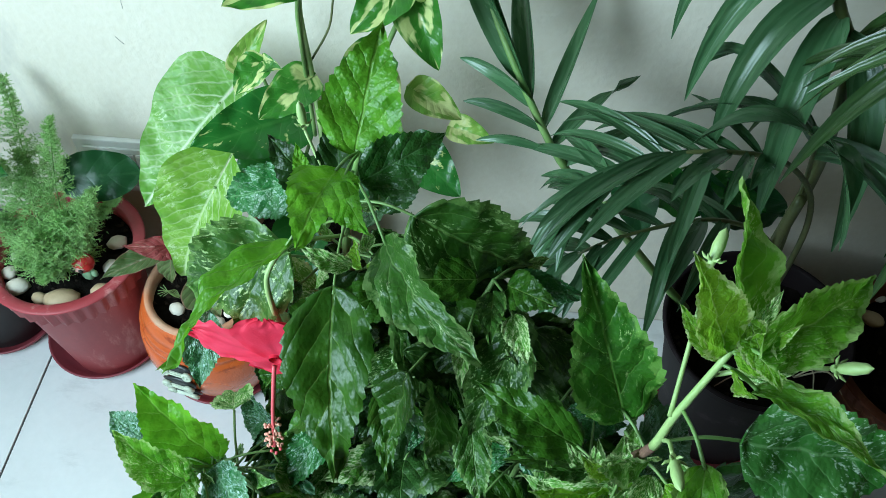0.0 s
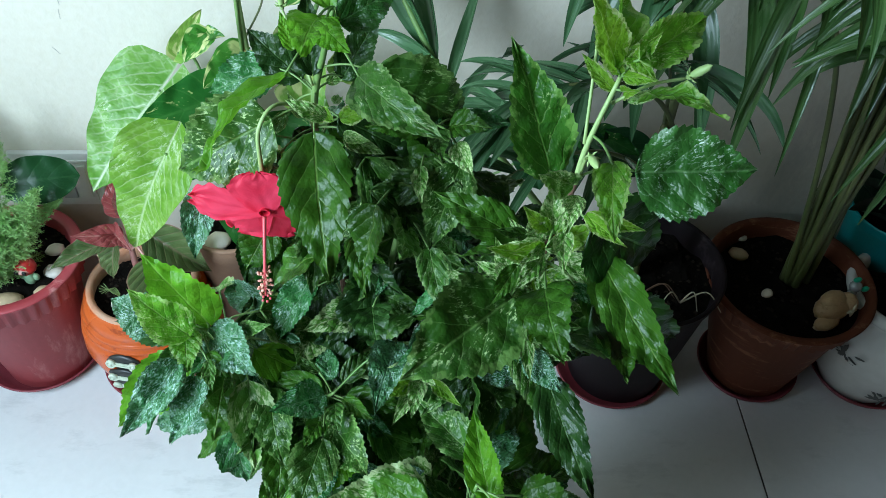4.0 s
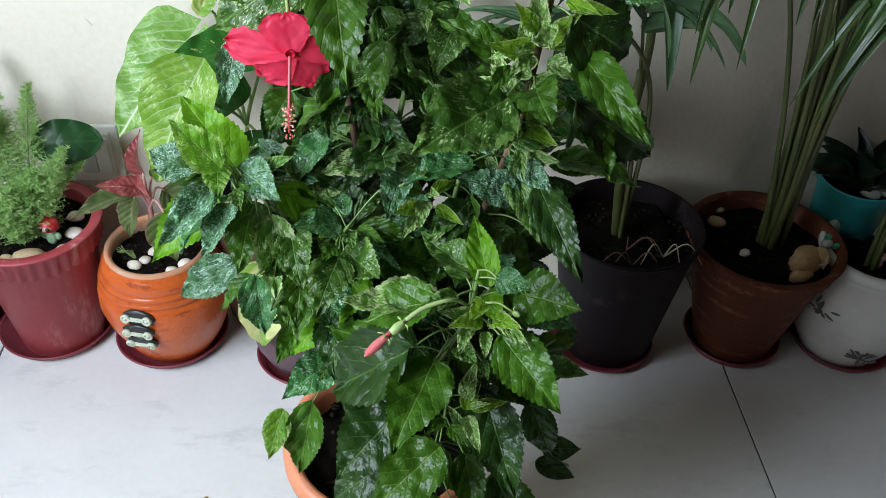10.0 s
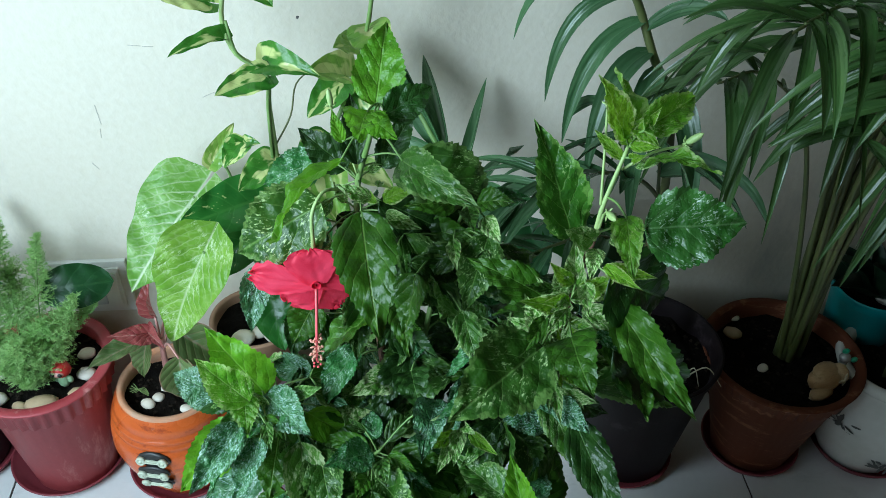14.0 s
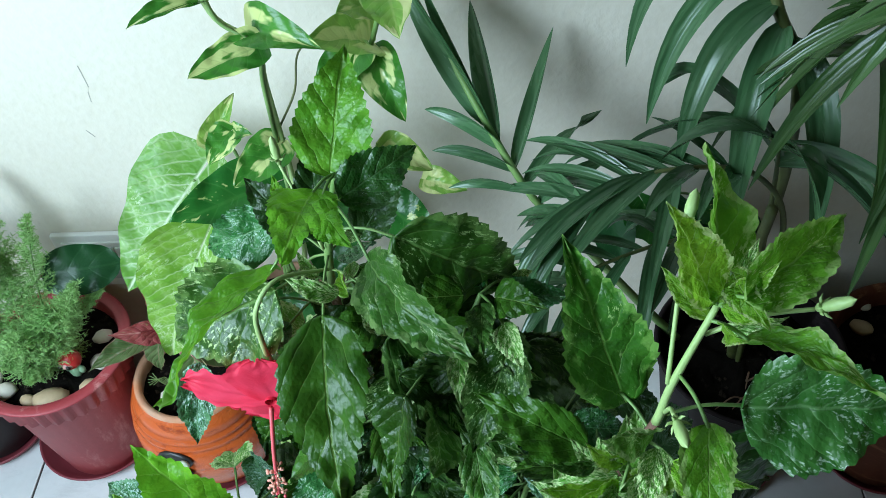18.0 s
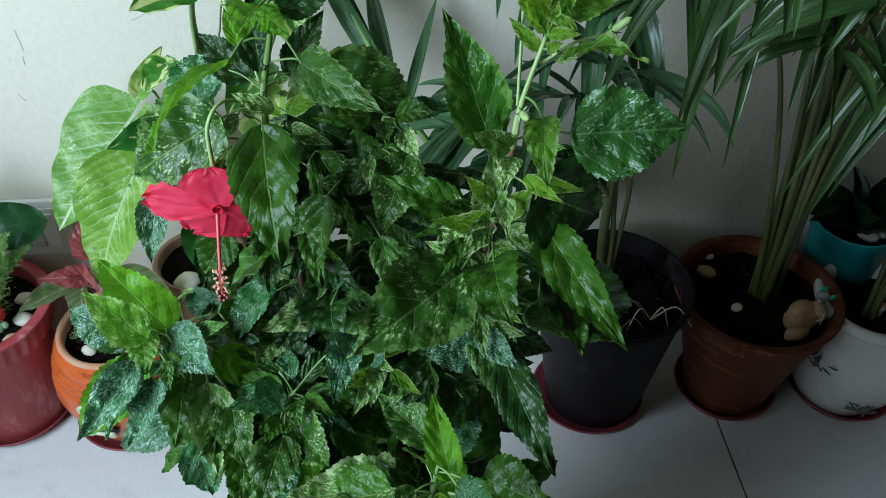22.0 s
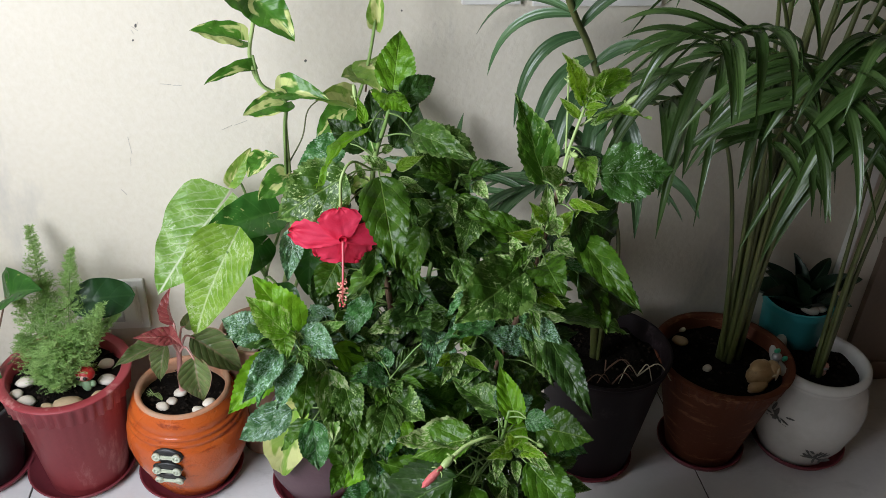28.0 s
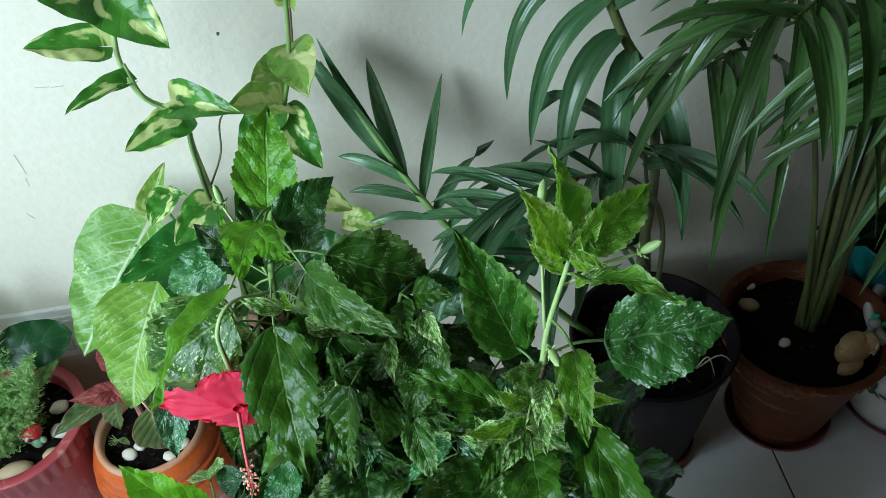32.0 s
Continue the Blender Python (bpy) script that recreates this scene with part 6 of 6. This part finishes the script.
for b, t in (((-0.10, -0.22, 0.22), (-0.07, -0.27, 0.18)), ((-0.08, -0.21, 0.25), (-0.02, -0.24, 0.24)), ((-0.11, -0.2, 0.26), (-0.15, -0.22, 0.29)), ((-0.07, -0.18, 0.28), (-0.04, -0.2, 0.33)), ((-0.05, -0.19, 0.2), (0.01, -0.22, 0.19))):
    stalk(mauve_pot, [(VX, VY, 0.155), (Vector((VX, VY, 0.2)) + Vector(b)) / 2, b], 0.0018, 0.0012, M_STEM, "leaf_stalk")
    leaf(mauve_pot, b, t, 0.7, M_PGREEN, "heart")

# ---- palms ----
palm_rng = random.Random(31)


def blade(parent, base, ctrl, tip, width, facing, mat=None, name="leaflet"):
    """A narrow ribbed leaflet that arches from base over ctrl to a pointed tip."""
    b, c, t = Vector(base), Vector(ctrl), Vector(tip)
    rows, verts, faces, uvs = 12, [], [], []
    twist = palm_rng.uniform(-0.5, 0.5)
    for i in range(rows + 1):
        u = i / rows
        q = b * (1 - u) ** 2 + c * 2 * u * (1 - u) + t * u * u
        d = ((c - b) * (1 - u) + (t - c) * u).normalized()
        side = d.cross(Vector(facing))
        side = side.normalized() if side.length > 0.05 else d.orthogonal().normalized()
        up = side.cross(d)
        side = side * math.cos(twist * u) + up * math.sin(twist * u)
        up = side.cross(d)
        w = width * 0.5 * max(0.03, (u + 0.02) ** 0.45 * (1.0 - u) ** 0.8 / 0.49)
        for v in (-1, -0.5, 0, 0.5, 1):
            verts.append(q + side * (v * w) + up * (w * (0.55 * abs(v) - 0.2)))
            uvs.append((u, 0.5 + v / 2))
    for i in range(rows):
        for k in range(4):
            a = i * 5 + k
            faces.append((a, a + 1, a + 6, a + 5))
    return part(name, mesh(name, verts, faces, uvs), mat or M_PALM, parent)


def frond(parent, pts, length, width, count, start=0.45, droop=0.5, r=0.0035, mat=None):
    """An arching rachis with two ranks of arching leaflets over its outer part."""
    c = spline(pts, 10)
    part("rachis", tube("rachis", c, taper(len(c), r, r * 0.3), 7), M_CANE, parent)
    n = len(c)
    for k in range(count):
        f = start + (1 - start) * (k + 0.5) / count
        i = min(n - 2, int(f * (n - 1)))
        q, tan = c[i].lerp(c[i + 1], f * (n - 1) - i), (c[i + 1] - c[max(0, i - 1)]).normalized()
        side = tan.cross(Vector((0, 0, 1)))
        side = side.normalized() if side.length > 0.1 else Vector((1, 0, 0))
        upn = side.cross(tan)
        s = 1 if k % 2 else -1
        ll = length * (0.65 + 0.35 * math.sin(math.pi * min(1.0, 0.2 + 0.85 * (k + 0.5) / count))) * palm_rng.uniform(0.85, 1.2)
        dv = (side * s * palm_rng.uniform(0.45, 1.0) + tan * palm_rng.uniform(0.3, 1.1) + upn * palm_rng.uniform(-0.1, 0.5)).normalized()
        g = palm_rng.uniform(0.15, 0.95) * droop
        ctrl = q + dv * ll * palm_rng.uniform(0.45, 0.6)
        tip = q + dv * ll * palm_rng.uniform(0.7, 0.9) - Vector((0, 0, ll * g))
        for pt in (ctrl, tip):
            pt.y = min(pt.y, -0.02)
        blade(parent, q, ctrl, tip, width * palm_rng.uniform(0.75, 1.15), upn + Vector((0, -0.2, 0.3)), mat)


FR = ((((0.650, -0.155, 0.19), (0.605, -0.19, 0.56), (0.53, -0.27, 0.80), (0.45, -0.34, 0.88), (0.385, -0.385, 0.885)), 0.20, 0.019, 16, 0.62, 0.85),
      (((0.655, -0.160, 0.19), (0.630, -0.19, 0.56), (0.59, -0.28, 0.79), (0.54, -0.37, 0.85), (0.48, -0.43, 0.82)), 0.19, 0.018, 15, 0.6, 0.85),
      (((0.660, -0.150, 0.19), (0.660, -0.17, 0.58), (0.68, -0.26, 0.82), (0.68, -0.35, 0.88), (0.66, -0.42, 0.84)), 0.18, 0.017, 13, 0.6, 0.8),
      (((0.640, -0.140, 0.19), (0.615, -0.15, 0.60), (0.58, -0.16, 0.84), (0.53, -0.19, 0.98), (0.45, -0.24, 1.02)), 0.20, 0.018, 13, 0.55, 0.7),
      (((0.660, -0.140, 0.19), (0.670, -0.15, 0.58), (0.72, -0.17, 0.80), (0.80, -0.22, 0.89), (0.88, -0.30, 0.86)), 0.17, 0.016, 11, 0.55, 0.7),
      (((0.640, -0.155, 0.19), (0.595, -0.165, 0.46), (0.53, -0.19, 0.66), (0.45, -0.21, 0.74), (0.39, -0.23, 0.74)), 0.17, 0.024, 8, 0.62, 1.0),
      (((0.650, -0.160, 0.19), (0.640, -0.18, 0.52), (0.61, -0.24, 0.71), (0.56, -0.31, 0.76), (0.50, -0.36, 0.74)), 0.18, 0.018, 11, 0.6, 0.9),
      (((0.655, -0.135, 0.19), (0.650, -0.13, 0.60), (0.66, -0.11, 0.85), (0.70, -0.10, 1.05), (0.76, -0.13, 1.15)), 0.19, 0.016, 11, 0.55, 0.5),
      (((0.650, -0.150, 0.19), (0.62, -0.17, 0.60), (0.60, -0.22, 0.86), (0.58, -0.30, 0.98), (0.55, -0.38, 1.0)), 0.19, 0.017, 13, 0.55, 0.7),
      (((0.650, -0.145, 0.19), (0.64, -0.15, 0.56), (0.66, -0.20, 0.72), (0.70, -0.28, 0.76), (0.74, -0.34, 0.72)), 0.16, 0.016, 11, 0.58, 0.8))
for b, c, t, w in (((0.278, -0.162, 0.849), (0.205, -0.09, 0.880), (0.173, -0.02, 0.768), 0.014), ((0.290, -0.150, 0.840), (0.195, -0.12, 0.850), (0.179, -0.10, 0.734), 0.017), ((0.313, -0.120, 0.801), (0.225, -0.12, 0.80), (0.221, -0.121, 0.659), 0.019),
                   ((0.328, -0.130, 0.771), (0.250, -0.145, 0.755), (0.238, -0.165, 0.625), 0.022), ((0.338, -0.140, 0.735), (0.270, -0.18, 0.735), (0.265, -0.20, 0.590), 0.027), ((0.350, -0.145, 0.715), (0.310, -0.21, 0.70), (0.318, -0.235, 0.545), 0.030),
                   ((0.330, -0.132, 0.76), (0.372, -0.16, 0.82), (0.40, -0.20, 0.80), 0.018), ((0.300, -0.140, 0.82), (0.345, -0.16, 0.90), (0.39, -0.19, 0.875), 0.018), ((0.278, -0.162, 0.85), (0.300, -0.19, 0.93), (0.345, -0.21, 0.93), 0.017), ((0.360, -0.150, 0.70), (0.39, -0.21, 0.69), (0.385, -0.26, 0.54), 0.028)):
    blade(dark_pot, b, c, t, w * 1.2, (-0.3, -0.6, 0.75), M_YPALM)
LEANING = [(0.395, -0.155, 0.22), (0.378, -0.165, 0.40), (0.385, -0.160, 0.55), (0.372, -0.150, 0.67), (0.345, -0.140, 0.725), (0.318, -0.128, 0.79), (0.280, -0.160, 0.85), (0.240, -0.19, 0.93)]
stalk(dark_pot, LEANING, 0.0068, 0.0045, M_CANE, "rachis", 8)
FR += ((((0.650, -0.155, 0.19), (0.62, -0.18, 0.56), (0.56, -0.24, 0.82), (0.49, -0.29, 0.93), (0.43, -0.32, 0.95)), 0.20, 0.019, 12, 0.62, 0.8),
       (((0.655, -0.155, 0.19), (0.64, -0.20, 0.58), (0.62, -0.30, 0.82), (0.60, -0.39, 0.89), (0.57, -0.45, 0.87)), 0.19, 0.018, 12, 0.62, 0.85),
       (((0.660, -0.150, 0.19), (0.67, -0.17, 0.58), (0.70, -0.22, 0.84), (0.74, -0.28, 0.94), (0.77, -0.35, 0.93)), 0.19, 0.018, 12, 0.6, 0.8),
       (((0.650, -0.145, 0.19), (0.635, -0.16, 0.56), (0.60, -0.20, 0.74), (0.57, -0.24, 0.80), (0.52, -0.27, 0.80)), 0.18, 0.019, 10, 0.62, 0.95),
       (((0.655, -0.145, 0.19), (0.655, -0.15, 0.60), (0.66, -0.18, 0.90), (0.64, -0.23, 1.04), (0.60, -0.30, 1.08)), 0.20, 0.018, 12, 0.58, 0.8))
FR += ((((0.655, -0.150, 0.19), (0.66, -0.19, 0.54), (0.655, -0.27, 0.74), (0.635, -0.34, 0.78), (0.61, -0.39, 0.74)), 0.19, 0.020, 9, 0.58, 1.25),
       (((0.645, -0.150, 0.19), (0.60, -0.17, 0.56), (0.54, -0.21, 0.76), (0.47, -0.25, 0.82), (0.41, -0.28, 0.80)), 0.20, 0.020, 10, 0.58, 1.15))
for pts, ln, wd, cnt, st, dr in FR:
    frond(palm_pot, pts, ln, wd, cnt, st, dr, 0.0048)
for k in range(5):
    x = 0.635 + 0.008 * k
    stalk(palm_pot, [(x, -0.15 - 0.006 * (k % 3), 0.19), (x - 0.012 + 0.004 * k, -0.155, 0.45), (x - 0.03 + 0.016 * k, -0.16 - 0.01 * (k % 2), 0.72), (x - 0.05 + 0.03 * k, -0.17, 0.92)], 0.0065, 0.0035, M_CANE, "cane", 8)

YOUNG = ((((0.400, -0.160, 0.215), (0.400, -0.17, 0.46), (0.345, -0.195, 0.58), (0.255, -0.215, 0.612), (0.190, -0.215, 0.583), (0.150, -0.215, 0.54)), 0.14, 0.018, 26, 0.45, 0.55),
         (((0.405, -0.155, 0.215), (0.385, -0.165, 0.44), (0.36, -0.19, 0.60), (0.33, -0.23, 0.66)), 0.20, 0.036, 8, 0.6, 0.9),
         (((0.400, -0.165, 0.215), (0.382, -0.17, 0.41), (0.30, -0.20, 0.50), (0.20, -0.235, 0.505), (0.13, -0.25, 0.46)), 0.13, 0.018, 18, 0.4, 0.7))
SPEAR = [(0.335, -0.125, 0.215), (0.265, -0.135, 0.32), (0.20, -0.142, 0.42), (0.135, -0.150, 0.515), (0.085, -0.12, 0.60)]
stalk(dark_pot, SPEAR + [(0.052, -0.086, 0.655), (0.022, -0.058, 0.702)], 0.0060, 0.0026, M_STEM, "rachis", 7)
for b, t, w, v in (((0.088, -0.121, 0.596), (0.006, -0.050, 0.722), 0.17, 0), ((0.085, -0.118, 0.600), (0.024, -0.046, 0.726), 0.14, 0), ((0.098, -0.128, 0.58), (0.074, -0.022, 0.676), 0.20, 1), ((0.115, -0.138, 0.55), (0.160, -0.022, 0.640), 0.12, 0), ((0.125, -0.145, 0.53), (0.215, -0.045, 0.545), 0.12, 2),
                   ((0.105, -0.133, 0.57), (0.024, -0.100, 0.600), 0.20, 2), ((0.118, -0.140, 0.545), (0.030, -0.125, 0.565), 0.16, 2), ((0.130, -0.146, 0.52), (0.045, -0.140, 0.525), 0.15, 2), ((0.140, -0.150, 0.51), (0.235, -0.10, 0.53), 0.13, 2)):
    b, t = Vector(b), Vector(t)
    blade(dark_pot, b, (b + t) / 2 + Vector((0, -0.006, 0.006 + 0.012 * v)), t, 1.25 * w * (t - b).length, (-0.7, -0.7, 0.1), M_YPALM)
for pts, ln, wd, cnt, st, dr in YOUNG:
    frond(dark_pot, pts, ln, wd, cnt, st, dr, 0.004, M_YPALM)
stalk(dark_pot, [(0.395, -0.155, 0.22), (0.380, -0.165, 0.34), (0.376, -0.172, 0.45), (0.370, -0.19, 0.53)], 0.0075, 0.0055, M_CANE, "stem", 10)
for k in range(9):
    a = 2.1 * k
    q = Vector((0.42 + 0.035 * math.cos(a), -0.215 + 0.02 * math.sin(a), 0.228))
    stalk(dark_pot, [q, q + Vector((0.03 * math.cos(k * 1.7), -0.006, 0.03)), q + Vector((0.055 * math.cos(k * 1.7), -0.018, 0.022 * (k % 3) / 2))], 0.0014, 0.0007, (M_STRAW, M_BARK, M_BARK)[k % 3], "dry_sprig", 5)

for pts, ln, wd, cnt, st in ((((0.800, -0.200, 0.19), (0.815, -0.18, 0.45), (0.845, -0.155, 0.70), (0.90, -0.16, 0.90), (0.97, -0.22, 0.98)), 0.18, 0.018, 20, 0.5),
                             (((0.805, -0.205, 0.19), (0.83, -0.18, 0.45), (0.875, -0.16, 0.66), (0.95, -0.18, 0.82), (1.05, -0.24, 0.84)), 0.18, 0.018, 18, 0.5),
                             (((0.800, -0.210, 0.19), (0.81, -0.19, 0.48), (0.83, -0.19, 0.74), (0.86, -0.24, 0.90), (0.88, -0.32, 0.94)), 0.18, 0.018, 18, 0.5),
                             (((0.795, -0.200, 0.19), (0.80, -0.17, 0.50), (0.82, -0.12, 0.78), (0.82, -0.10, 1.0)), 0.18, 0.018, 16, 0.5)):
    frond(white_pot, pts, ln, wd, cnt, st, 0.85, 0.0045)

# ---- succulent ----
for k in range(13):
    a = 2.4 * k + 0.4
    e = 0.25 + 0.95 * (k / 13)
    b = Vector((TX + 0.012 * math.cos(a), TY + 0.012 * math.sin(a), 0.255))
    dv = Vector((math.cos(a) * math.cos(e), 0.55 * math.sin(a) * math.cos(e), math.sin(e)))
    leaf(teal_pot, b, b + dv * (0.125 - 0.002 * k), 0.34, M_SUCC, "strap", normal=(-dv.x, -dv.y - 0.4, 0.7), variant=0)

# ---- floor tiles ----
TILE = {}
for i in range(1, 9):
    for j in range(8):
        if "m" not in TILE:
            b = box(0.0015, 0.5985, -0.5985, -0.0015, -0.003, 0.0, 0.0012)
            TILE["m"] = bpy.data.meshes.new("tile")
            b.to_mesh(TILE["m"])
            b.free()
            TILE["m"].materials.append(M_TILE)
        part("tile", TILE["m"], None, floor, m=Matrix.Translation((-1.8 + 0.6 * i, -0.6 * j, 0)))
